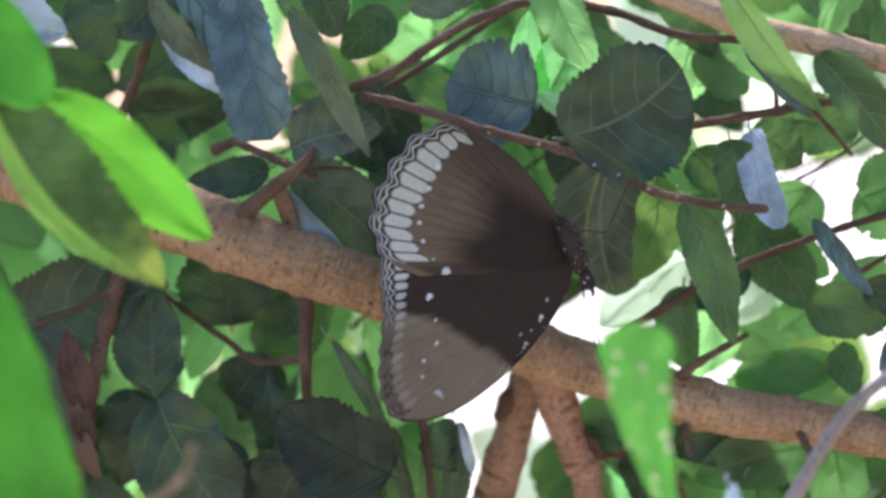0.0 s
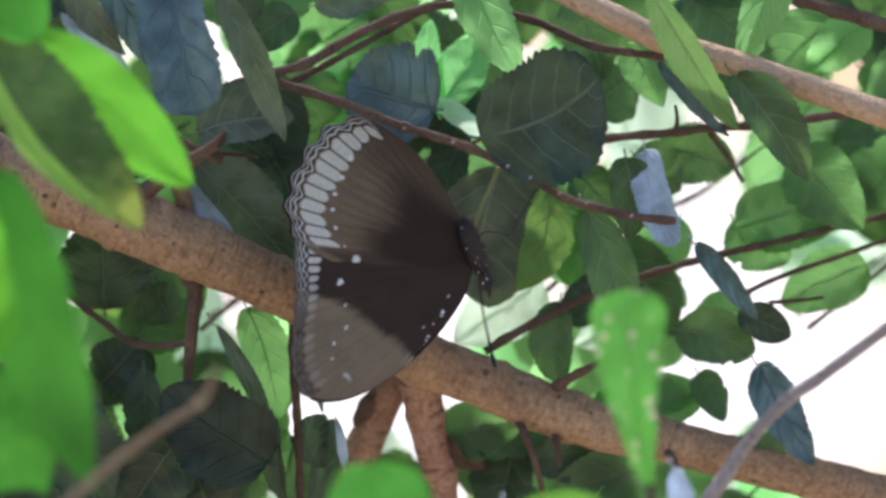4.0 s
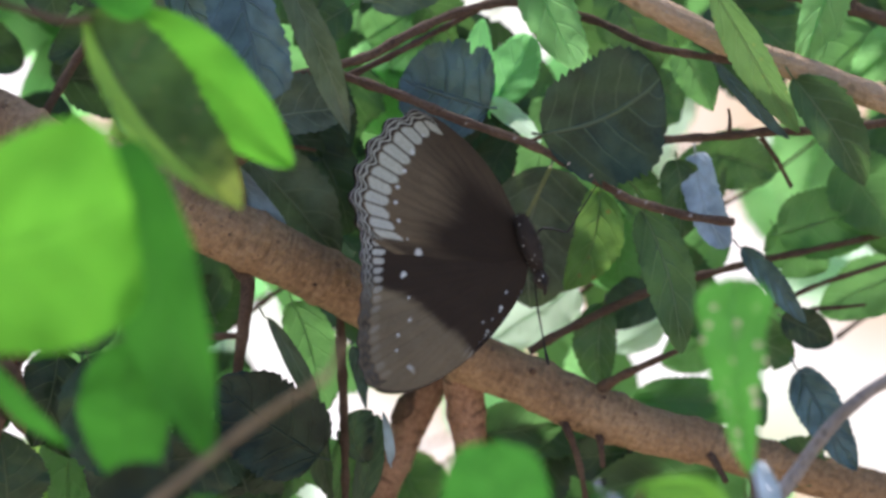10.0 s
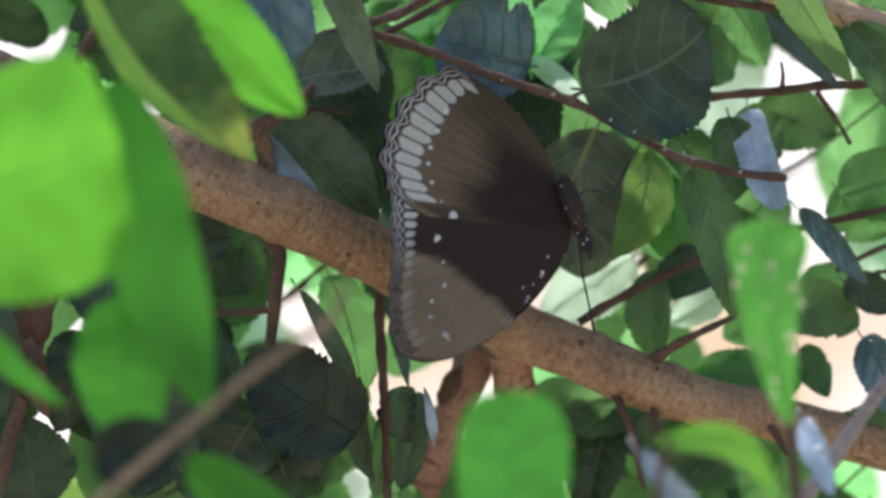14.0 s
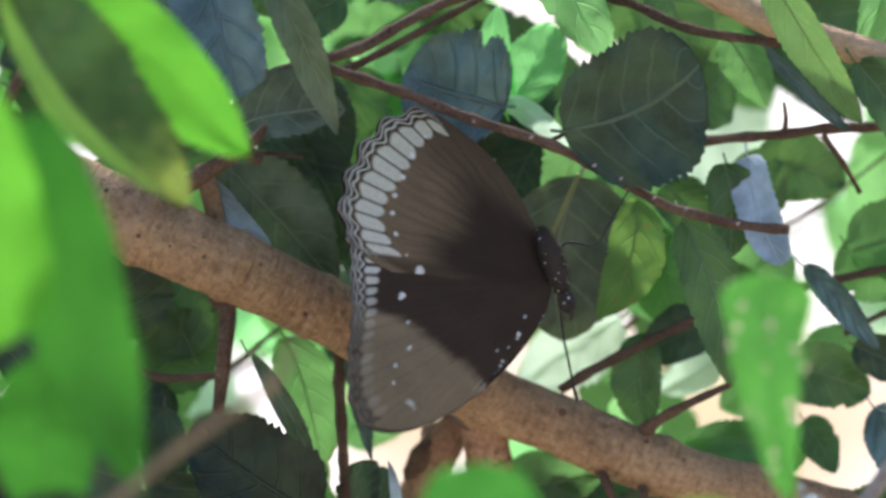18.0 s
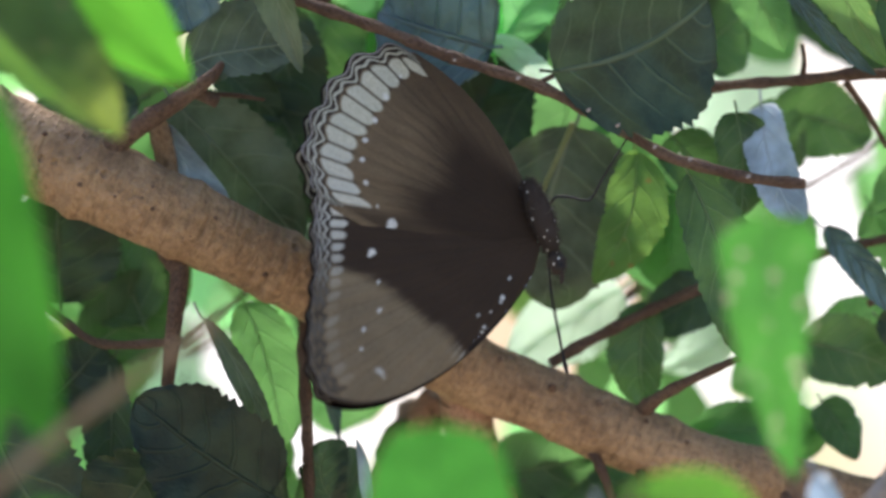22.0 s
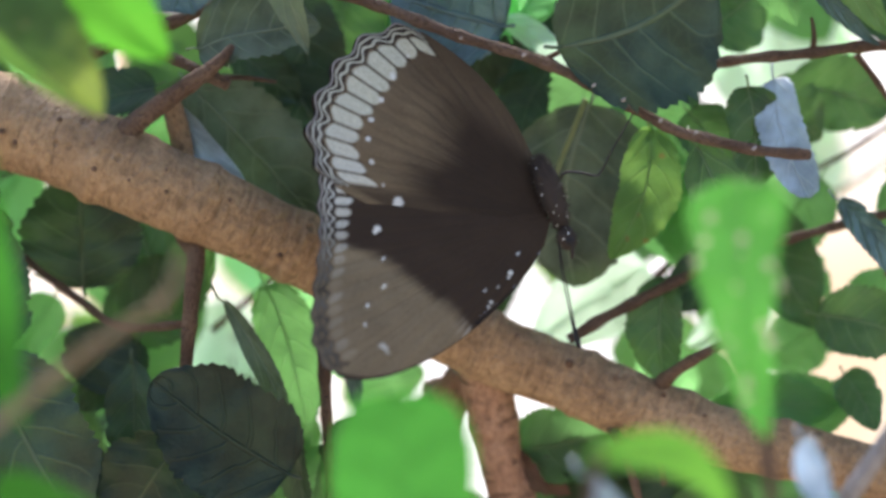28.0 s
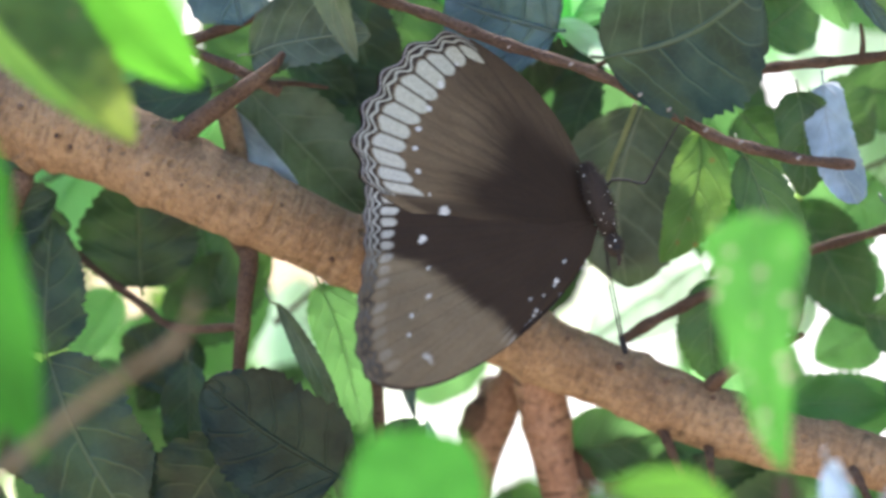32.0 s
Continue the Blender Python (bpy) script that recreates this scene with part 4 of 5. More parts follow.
leaf(spray_i, "leafy", (33.6, 26.0, 22.9), (45.6, 26.0, 6.3), 12.0, 0, 10, 0.1, 0.45)
leaf(spray_i, "mid", (44.0, 20.0, 15.3), (51.8, 20.0, 5.2), 10.1, 0, 10, 0.1, 0.45)
leaf(spray_i, "leafy", (65.6, 34.0, 5.3), (54.0, 34.0, -10.3), 14.2, 0, 10, 0.1, 0.45)
leaf(spray_i, "mid", (46.6, 24.0, 28.4), (55.8, 24.0, 35.7), 13.8, 0, 10, 0.1, 0.45)
leaf(spray_i, "pale", (37.1, 42.0, -8.8), (18.4, 42.0, -21.5), 14.0, 0, 10, 0.1, 0.3)
leaf(spray_i, "pale", (55.6, 42.0, -15.5), (43.7, 42.0, -21.9), 7.4, 10, 10, 0.1, 0.3)
leaf(spray_i, "brown", (16.2, 24.0, -39.4), (25.0, 24.0, -46.8), 5.7, 10, 20, 0.2)
leaf(spray_i, "brown", (15.6, 20.0, -39.8), (21.1, 20.0, -47.1), 4.1, 30, 20, 0.2)

spray_j = thing("leafy_twig", "leafy twig with serrated green leaves", "twig", "leafy twigs")
stem(spray_j, "stem", TWIG_BARK, [(38.9, 10.0, 20.7, 0.93), (51.5, 5.0, 22.4, 0.91), (64.0, 4.0, 23.5, 0.89), (71.0, 4.0, 24.4, 0.87), (82.9, 5.0, 25.1, 0.85), (100.6, 6.0, 27.4, 0.83), (153.8, 9.0, 34.3, 0.81)])
stem(spray_j, "thorn", TWIG_BARK, [(63.9, 4.0, 23.5, 0.58), (64.2, 3.0, 26.2, 0.40), (63.8, 3.0, 29.0, 0.23)])
stem(spray_j, "stem", TWIG_BARK, [(70.9, 5.0, 23.3, 0.58), (74.3, 6.0, 18.8, 0.46), (77.7, 8.0, 13.3, 0.35)])
leaf(spray_j, "sky", (57.6, 8.0, 20.1), (63.2, 0.0, 0.5), 7.6, 5, 6, 0.08, bow=-0.059, split=0.52, shape=(0.3, 0.32))
leaf(spray_j, "mid", (60.4, 28.0, 20.0), (77.0, 28.0, 15.9), 12.5, 0, 10, 0.1, 0.45)
leaf(spray_j, "leafy", (77.0, 22.0, 3.3), (100.0, 22.0, 9.9), 15.2, 0, 10, 0.1, 0.45)
leaf(spray_j, "blue", (67.6, 12.0, 0.6), (79.8, 0.0, -14.3), 5.1, 25, 10, 0.1, 0.5)
leaf(spray_j, "dark", (77.2, 14.0, -13.7), (88.0, 14.0, -18.8), 8.1, 0, 10, 0.1, 0.5)
leaf(spray_j, "mid", (52.1, 30.0, 0.5), (64.5, 30.0, -19.5), 14.1, 0, 10, 0.1, 0.45)
leaf(spray_j, "mid", (55.8, 24.0, 18.5), (65.6, 24.0, 10.9), 12.5, 0, 10, 0.1, 0.45)
leaf(spray_j, "leafy", (76.5, 26.0, 5.0), (88.0, 26.0, -4.0), 13.6, 0, 10, 0.1, 0.45)

spray_k = thing("leafy_twig", "leafy twig with serrated green leaves", "twig", "leafy twigs")
stem(spray_k, "stem", PALE_BARK, [(-6.2, -12.0, 77.0, 2.40), (24.3, -12.0, 60.9, 2.47), (34.8, -12.0, 55.4, 2.53), (50.0, -12.0, 47.6, 2.60), (62.9, -12.0, 41.5, 2.66), (78.1, -12.0, 36.7, 2.73), (99.1, -12.0, 29.6, 2.79), (148.9, -12.0, 12.8, 2.86)])
stem(spray_k, "stem", TWIG_BARK, [(18.7, 10.0, 70.4, 1.04), (52.2, 10.0, 59.7, 1.12), (65.2, 10.0, 55.5, 1.20), (80.6, 10.0, 52.1, 1.28), (87.7, 10.0, 50.8, 1.35), (101.9, 10.0, 46.7, 1.43), (153.1, 10.0, 31.7, 1.51)])
stem(spray_k, "stem", TWIG_BARK, [(87.7, 10.0, 51.1, 0.81), (93.2, 8.0, 55.3, 0.75), (98.7, 6.0, 59.5, 0.69), (138.9, -8.7, 90.2, 0.63), (165.3, -18.6, 110.3, 0.57)])
leaf(spray_k, "mid", (43.1, 22.0, 51.3), (49.4, 22.0, 33.8), 12.9, 0, 10, 0.1)
leaf(spray_k, "leafy", (54.0, 12.0, 41.6), (61.6, 12.0, 28.3), 8.7, 10, 10, 0.1)
leaf(spray_k, "soft", (56.9, -20.0, 53.5), (75.4, -20.0, 24.0), 7.4, 20, 14, 0.12, bow=0.006, split=0.46, shape=(0.6, 0.7))
leaf(spray_k, "blue", (59.2, -8.0, 38.2), (73.4, -18.0, 23.0), 2.8, 35, 10, 0.1, 0.5)
leaf(spray_k, "mid", (74.7, -15.0, 35.5), (89.9, -15.0, 13.8), 11.2, 10, 14, 0.12, bow=0.036, split=0.63, shape=(0.55, 0.75))
leaf(spray_k, "bright", (86.2, 2.0, 62.2), (76.4, -14.0, 37.1), 9.7, 5, 12, 0.1, bow=0.003, split=0.55, shape=(0.5, 0.7))
leaf(spray_k, "bright", (103.7, 22.0, 46.6), (91.4, 22.0, 35.7), 10.5, 0, 10, 0.1, 0.4)
leaf(spray_k, "mid", (67.7, 30.0, 51.7), (84.7, 30.0, 36.6), 15.3, 0, 8, 0.1, 0.45)
leaf(spray_k, "sky", (80.5, -10.0, 32.8), (88.5, -10.0, 19.9), 5.0, 30, 8, 0.1, 0.5)

spray_l = thing("leafy_twig", "leafy twig with serrated green leaves", "twig", "leafy twigs")
stem(spray_l, "stem", TWIG_BARK, [(75.7, 16.0, -11.5, 0.58), (85.3, 18.0, -6.9, 0.54), (102.1, 20.0, -1.2, 0.51), (153.6, 26.1, 16.4, 0.47)])
stem(spray_l, "stem", TWIG_BARK, [(83.4, 16.0, -11.9, 0.47), (89.3, 16.0, -11.5, 0.41), (94.6, 16.0, -10.9, 0.35)])
leaf(spray_l, "blue", (80.4, 16.0, -24.1), (91.4, 2.0, -44.2), 9.3, 15, 12, 0.12, 0.5)
leaf(spray_l, "mid", (86.8, 14.0, -43.0), (74.3, 14.0, -42.6), 11.1, 0, 10, 0.1, 0.45)
leaf(spray_l, "leafy", (104.2, 26.0, -4.4), (86.5, 26.0, -13.0), 12.9, 0, 10, 0.1, 0.45)
leaf(spray_l, "leafy", (89.5, 18.0, 19.3), (102.9, 18.0, 3.0), 15.2, 0, 10, 0.1, 0.45)
leaf(spray_l, "leafy", (70.5, 30.0, -21.7), (79.8, 30.0, -9.7), 11.8, 0, 10, 0.1, 0.45)
leaf(spray_l, "mid", (64.4, 20.0, -17.6), (80.9, 20.0, -22.1), 11.9, 0, 10, 0.1, 0.45)
leaf(spray_l, "mid", (68.9, 26.0, -26.7), (74.0, 16.0, -35.9), 7.3, 0, 10, 0.1, 0.5)
leaf(spray_l, "leafy", (47.7, 26.0, -32.3), (68.9, 26.0, -32.2), 10.1, 0, 10, 0.1, 0.45)

spray_m = thing("leafy_twig", "leafy twig with serrated green leaves", "twig", "leafy twigs")
stem(spray_m, "stem", TWIG_BARK, [(-14.3, 2.0, 33.9, 0.69), (-6.5, 2.0, 37.9, 0.67), (4.0, 3.0, 43.7, 0.65), (14.4, 4.0, 49.7, 0.62), (26.1, 6.0, 56.9, 0.60), (56.4, 11.1, 75.5, 0.58)])
leaf(spray_m, "dull", (-9.8, 10.0, 49.4), (9.6, 10.0, 53.6), 9.3, 10, 10, 0.1)
leaf(spray_m, "mid", (-13.9, 14.0, 48.1), (-25.1, 14.0, 40.3), 9.6, 0, 10, 0.1, 0.45)
leaf(spray_m, "bright", (3.9, 42.0, 43.5), (-16.0, 42.0, 26.2), 16.0, 0, 12, 0.1, 0.4)
leaf(spray_m, "bright", (-13.1, 40.0, 32.2), (1.4, 40.0, 23.0), 13.0, 0, 10, 0.1, 0.4)
leaf(spray_m, "mid", (-36.2, 16.0, 57.2), (-24.5, 16.0, 44.8), 12.4, 0, 10, 0.1, 0.45)
leaf(spray_m, "leafy", (-8.8, 36.0, 41.9), (0.5, 36.0, 48.0), 10.6, 0, 10, 0.1, 0.45)

spray_n = thing("leafy_twig", "leafy twig with serrated green leaves", "twig", "leafy twigs")
leaf(spray_n, "bright", (-13.6, 60.0, -30.1), (-0.0, 60.0, -25.3), 10.4, 0, 10, 0.1, 0.4)
leaf(spray_n, "bright", (-59.8, 34.0, -13.6), (-67.3, 34.0, -25.8), 8.8, 10, 10, 0.1, 0.4)


# ---------- the foliage behind ----------
# openings in the foliage through which the bright distance shows: x, z, radius in millimetres
GAPS = [(91, -35, 19.4), (105, -25, 18.2), (71, -34, 13.2), (104, -47, 12.1), (73, 9, 9.8), (85, -6, 9.8), (0, -51, 5.0), (60, 0, 8.4), (63, -12, 8.4), (4, -20, 7.2), (-26, -18, 4.6), (66, 24, 7.2), (33, -16, 9.0), (10, -47, 6.3), (6, -45, 6.3), (65, -2, 7.2), (86.3, -20.7, 6.2), (56.8, -28.6, 6.2), (60.0, -62.6, 6.2), (91.8, -54.0, 6.2), (80.4, 26.8, 6.2), (13, -28, 5.2), (-73, 26, 5.2), (-29, -25, 5.2), (-86, 36, 3.0), (-43, 32, 5.2), (26, -14, 7.0), (5.1, -50.4, 4.3), (1.6, -46.0, 4.3), (73.1, 25.0, 5.0), (48, 11, 4.9), (-55.7, -12.1, 5.2), (-30.0, -16.7, 4.2), (-76.7, -43.3, 4.5), (0.1, -46.5, 6.0), (-14.3, -37.5, 2.4), (-77.8, 39.9, 4.0), (-33.9, 37.9, 4.0), (-3.5, -33.5, 3.4), (-72.4, 31.5, 4.2), (61.9, 23.0, 5.0), (58.9, 24.5, 4.5), (68.8, 7.0, 4.5), (-27.7, -11.1, 4.5), (-25.2, -20.4, 3.5), (-56.5, -15.0, 3.0), (-86.7, -10.6, 3.5), (-74.3, -41.5, 3.5), (20.0, -8.6, 3.0)]


# leaves that the sun reaches through openings further up: x, y, z, radius in millimetres
SUNLIT = [(20, 13, 36, 15), (30, 42, -14, 13), (48, 42, -18, 8), (80, -6, 46, 12), (60, 26, 8, 11), (46, 28, 38, 12), (-20, 14, -24, 9)]
SUNWARD = Vector((-0.5, 1.4, 2.4)).normalized()


def shades(p):
    """Whether a leaf at p would stand between the sun and one of the sunlit leaves."""
    for x, y, z, r in SUNLIT:
        away = p - Vector((x, y, z))
        along = away.dot(SUNWARD)
        if along > 8 and (away - SUNWARD * along).length < r + 5:
            return True
    return False


def behind(count, near, deep, kinds, size, seed, tight):
    rnd = random.Random(seed)
    made, tries = 0, 0
    twigs = {}
    while made < count and tries < count * 30:
        tries += 1
        x, z, y = rnd.uniform(-165, 215), rnd.uniform(-100, 96), rnd.uniform(near, deep)
        if any(math.hypot((x - gx - (gx - 70) * y / 1400) / (1 + 0.065 * y / r), z - gz) < r + tight for gx, gz, r in GAPS) or shades(Vector((x, y, z))):
            continue
        cell = (int((x + 165) // 64), int((z + 100) // 70))
        if cell not in twigs:
            cx, cz = -165 + cell[0] * 64 + 32, -100 + cell[1] * 70 + 35
            owner = thing("leafy_twig", "slender twig with green leaves lit through", "twig", "leafy twigs")
            pts = [(cx - 30, deep - 4, cz - 24, 0.5), (cx - 8, deep - 9, cz - 6 + rnd.uniform(-6, 6), 0.42), (cx + 12, deep - 6, cz + 8 + rnd.uniform(-6, 6), 0.36), (cx + 32, deep, cz + 20, 0.25)]
            stem(owner, "stem", TWIG_BARK, pts, "", 7)
            twigs[cell] = owner
        a = rnd.uniform(0, 6.283)
        if rnd.random() < 0.6:
            a = -1.57 + rnd.uniform(-0.9, 0.9)
        long = rnd.uniform(*size)
        dx, dz = math.cos(a) * long / 2, math.sin(a) * long / 2
        dy = rnd.uniform(-5, 5)
        leaf(twigs[cell], rnd.choice(kinds), (x - dx, y - dy, z - dz), (x + dx, y + dy, z + dz), long * rnd.uniform(0.55, 0.72), rnd.uniform(-45, 45), rnd.uniform(6, 16), rnd.uniform(0.05, 0.2), 0.4, fine=int(deep < 60))
        made += 1


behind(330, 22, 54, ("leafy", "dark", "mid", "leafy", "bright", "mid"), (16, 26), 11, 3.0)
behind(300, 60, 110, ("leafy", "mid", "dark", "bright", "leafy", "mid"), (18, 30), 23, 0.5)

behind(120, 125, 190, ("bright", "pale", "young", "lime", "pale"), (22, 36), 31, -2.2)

# buds and pale lichen specks on the twigs
for x, y, z in ((45.4, -16.0, 9.7), (29.5, -16.0, 17.2), (34.1, -16.0, 14.9), (54.5, -16.0, 7.2), (18.5, -15.0, 22.0), (8.7, -14.0, 24.9), (39.9, -16.0, 11.6)):
    bud(spray_a, (x, y, z), 0.48, (0.6, 0.1, 0.5))


# ---------- the butterfly ----------
ALONG = Vector((-0.6, 0, 0.8)).normalized()   # from the wing roots towards the tail
OUT = Vector((-0.8, 0, -0.6)).normalized()    # away from the body, in the closed wings' plane
ROOT = Vector((22.6, -9.0, -2.9)) * M


BLACK_SCALE = Vector((0.016, 0.011, 0.010))
EDGE = {"hind": (0.2143, 0.7857, 6), "fore": (0.125, 0.625, 8)}   # where the outer margin begins and ends, and its cells
# pale dots on the wings: along the body's line and out from it, radius in millimetres, strength
DOTS = {
    ("hind", "under"): [(33.8, 3.6, 0.32, 0.7), (32.3, 7.9, 0.5, 0.9), (30.1, 12.0, 0.45, 0.9), (28.3, 15.5, 0.45, 0.8), (26.3, 18.0, 0.42, 0.8), (23.0, 19.9, 0.42, 0.75), (18.9, 20.6, 0.28, 0.5), (15.4, 20.2, 0.78, 0.85), (15.0, 20.9, 0.6, 0.8)],
    ("fore", "under"): [(13.8, 25.7, 0.50, 1), (13.6, 26.4, 0.36, 0.9), (9.4, 28.1, 0.29, 0.9), (5.9, 30.9, 0.34, 0.9), (4.9, 35.0, 0.34, 0.85), (2.7, 37.3, 0.29, 0.8), (-1.5, 37.0, 0.55, 0.4), (-2.1, 36.8, 0.5, 0.35), (-2.8, 36.9, 0.40, 0.25), (-3.7, 12.0, 0.40, 0.95), (-4.1, 12.7, 0.28, 0.8), (-5.7, 17.7, 0.30, 0.75), (-6.1, 18.5, 0.24, 0.7), (-3.7, 17.4, 0.20, 0.7), (-1.9, 8.9, 0.28, 0.8), (-4.4, 15.2, 0.18, 0.7)],
    ("hind", "upper"): [(33.4, 3.8, 0.45, 0.8), (31.9, 8.4, 0.6, 0.95), (29.8, 12.8, 0.62, 1), (27.7, 16.3, 0.62, 1), (25.4, 19.0, 0.55, 0.95), (22.2, 21.2, 0.4, 0.8)],
    ("fore", "upper"): [(16.6, 27.9, 0.85, 1), (16.2, 28.7, 0.7, 0.95), (12.8, 30.3, 0.75, 1), (9.0, 32.7, 0.4, 0.95), (6.4, 34.9, 0.55, 1), (3.6, 37.0, 0.58, 0.95), (0.9, 38.6, 0.48, 0.9), (-1.8, 38.3, 0.75, 0.95), (-2.5, 37.9, 0.8, 0.9), (-3.2, 38.3, 0.5, 0.6)],
}


def bump_at(x, y):
    """1 at the centre of an oval of unit size, 0 outside it, with a soft edge."""
    return min(1.0, max(0.0, (1 - math.hypot(x, y)) * 3.5))


def ramp(x, lo, hi):
    x = min(1.0, max(0.0, (x - lo) / (hi - lo)))
    return x * x * (3 - 2 * x)


def pale_end(a):
    """How far out the pale tip of the forewing's underside begins, by the place along the body's line."""
    knots = ((-12, 22.6), (-7.6, 23.0), (-1.3, 23.9), (7.2, 27.0), (13.7, 30.6), (18.0, 35.0))
    for (a0, o0), (a1, o1) in zip(knots, knots[1:]):
        if a < a1:
            return o0 + (o1 - o0) * max(0.0, a - a0) / (a1 - a0)
    return 35.0


def stroke(base, off, thick, colour, power, halo):
    """A line of a colour with dark scales on both sides; off: distance from its middle."""
    far = abs(off) / thick
    if far < halo:
        base = base.lerp(BLACK_SCALE, 0.85 * min(1, (halo - far) / 0.8))
        base = base.lerp(colour, power * min(1, max(0, (1.25 - far) / 0.55)))
    return base


def wing_colours(shape, side, s, r):
    """Colour of a wing at s along its rim (0 to 1) and r from root (0) to rim (1)."""
    s0, s1, cells = EDGE[shape]
    m = (s - s0) / (s1 - s0)
    k = m * cells
    q = (k % 1) - 0.5
    c = abs(q)
    p = margin(shape, s) * (0.02 + 0.98 * r)
    upper, hind = side == "upper", shape == "hind"
    inside = 0 <= m <= 1
    seed = 3.1 if upper else 8.7
    n = noise.noise(Vector((p.x * 0.22, p.y * 0.22, seed)))
    hair = noise.noise(Vector((s * 120, r * 5, 1.7)))
    grit = noise.noise(Vector((p.x * 2.6, p.y * 2.6, seed)))
    jag = 0.004 * noise.noise(Vector((s * 60, r * 20, seed + 2)))
    if upper:
        base = Vector((0.004, 0.003, 0.003)) * (1 + 0.3 * n)
        base = base.lerp(Vector((0.024, 0.013, 0.010)), ramp(r, 0.82, 0.92) * inside * (0.6 if hind else 1))
        white = Vector((0.64, 0.57, 0.43)) if hind else Vector((0.6, 0.52, 0.44))
    else:
        light, dark = Vector((0.168, 0.118, 0.068)), Vector((0.036, 0.023, 0.0145))
        if hind:
            edge = 0.52 + 0.05 * hair + 0.05 * n + 0.03 * math.sin(m * 9) + 0.06 * ramp(m, 0.62, 1.0)
            pale = ramp(r, edge - 0.12, edge + 0.13)
            pale *= 0.5 + 0.5 * ramp(m, 0.08, 0.4)
            pale *= 1 - 0.75 * ramp(m, 0.93, 1.06) * (1 - ramp(r, 0.88, 0.95))
            # dark feathering between the veins, strongest towards the tail
            comb = max(0.0, math.sin(k * 12.566 + 3 * n)) * ramp(r, 0.45, 0.58) * (1 - ramp(r, 0.66, 0.82))
            pale *= 1 - 0.35 * comb * (1 - 0.5 * m)
            base = dark.lerp(light, pale)
            base = base.lerp(Vector((0.075, 0.051, 0.033)), 0.75 * (1 - ramp(m, -0.05, 0.22)) * ramp(r, 0.25, 0.6) * (1 - pale))
        else:
            far = p.y - pale_end(p.x) + 0.5 * hair
            base = (1.25 * dark).lerp(Vector((0.225, 0.168, 0.102)), ramp(far + 1.2 * n, -1.2, 1.6) * (0.86 + 0.14 * ramp(far, 6, 0)))
            base = base.lerp(Vector((0.42, 0.38, 0.33)), 0.55 * ramp(-p.x, 4.5, 7.0) * ramp(far, -0.6, 0.3) * (1 - ramp(far, 0.6, 3.5)) * ramp(hair, -0.1, 0.4))
        base = base * (1 + 0.09 * hair + 0.12 * n + 0.1 * grit)
        white = Vector((0.54, 0.515, 0.395)).lerp(Vector((0.54, 0.52, 0.46)), 0.6 * ramp(m, 0.45, 0.9)) if hind else Vector((0.58, 0.55, 0.47))
    fade = 1.0
    if not hind:
        fade = 1 - (0.6 if upper else 0.9) * ramp(m, 0.12, 0.6) + (0 if upper else 0.25 * noise.noise(Vector((k * 2.1, 0.5, 3))))
    if inside:
        # pairs of long pale cells between the veins
        twin = abs(c - 0.25)
        if hind:
            inner = (0.822 if upper else 0.79) + (0.02 if upper else 0.05) * (1 - ramp(m, 0.0, 0.3)) + 0.012 * math.sin(m * 11)
            inner -= 0.03 * (1 - ramp(m, 0.0, 0.5)) * upper
            outer = 0.93
        else:
            inner, outer = (0.89, 0.932) if upper else (0.878 - 0.035 * (1 - ramp(m, 0.05, 0.35)), 0.932)
        inner += (0.035 if upper else 0.02) * (twin / 0.2) ** 2 + jag
        outer -= (0.02 if upper else 0.010) * (twin / 0.2) ** 2 + jag
        vein = 0.5 - c
        gap = (0.105 if upper else 0.04) if hind else 0.09
        fold = (0.055 if upper else 0.035) if hind else 0.07
        cell = ramp(r, inner - 0.006, inner + 0.009) * (1 - ramp(r, outer - 0.007, outer + 0.007)) * ramp(vein, gap - 0.04, gap + 0.035) * ramp(c, fold - 0.03, fold + 0.03)
        ends = ramp(m, 0.0, 0.02) * (1 - ramp(m, 0.965, 0.995))
        if r > inner - 0.02 and hind and not upper:
            base = base.lerp(BLACK_SCALE, 0.55 * (1 - ramp(min(vein, c), 0.02, 0.09)) * ramp(r, inner - 0.05, inner + 0.01))
        base = base.lerp(white * (1 + 0.1 * hair - 0.14 * grit), cell * ends * min(1.0, fade))
        # the scalloped margin: dark ground, wavy pale lines, a crescent in each half cell
        base = base.lerp(BLACK_SCALE.lerp(Vector((0.05, 0.034, 0.026)), 0.5), 0.8 * ramp(r, 0.93, 0.942) * (1 if hind or upper else max(0.12, fade)))
        wave = math.cos(12.566 * q)
        if upper:
            base = base.lerp(white, 0.85 * fade * bump_at(twin / 0.17, (r - 0.955 - 0.004 * wave) / (0.014 if hind else 0.02)))
            base = stroke(base, r - 0.983 - 0.003 * wave, 0.0055, white, 0.8 * fade, 2.0)
        else:
            base = stroke(base, r - 0.952 + 0.010 * wave, 0.0062, white, 0.9 * fade, 2.1)
            base = stroke(base, r - 0.976 + 0.004 * wave, 0.0048, white, 0.8 * fade, 1.9)
            base = stroke(base, r - 0.995, 0.004, Vector((0.5, 0.45, 0.41)), 0.6 * max(0.25, fade), 1.7)
        if 0.3 < r < inner and not upper:
            base = base.lerp(BLACK_SCALE, 0.28 * (1 - ramp(vein, 0.0, 0.05)))
    for a, o, size, power in DOTS[shape, side]:
        off = math.hypot(p.x - a, p.y - o) * (1 + 0.25 * grit)
        if off < size * 1.5:
            base = base.lerp(Vector((0.72, 0.7, 0.64)), power * (1 - ramp(off, size * 0.7, size * 1.3)))
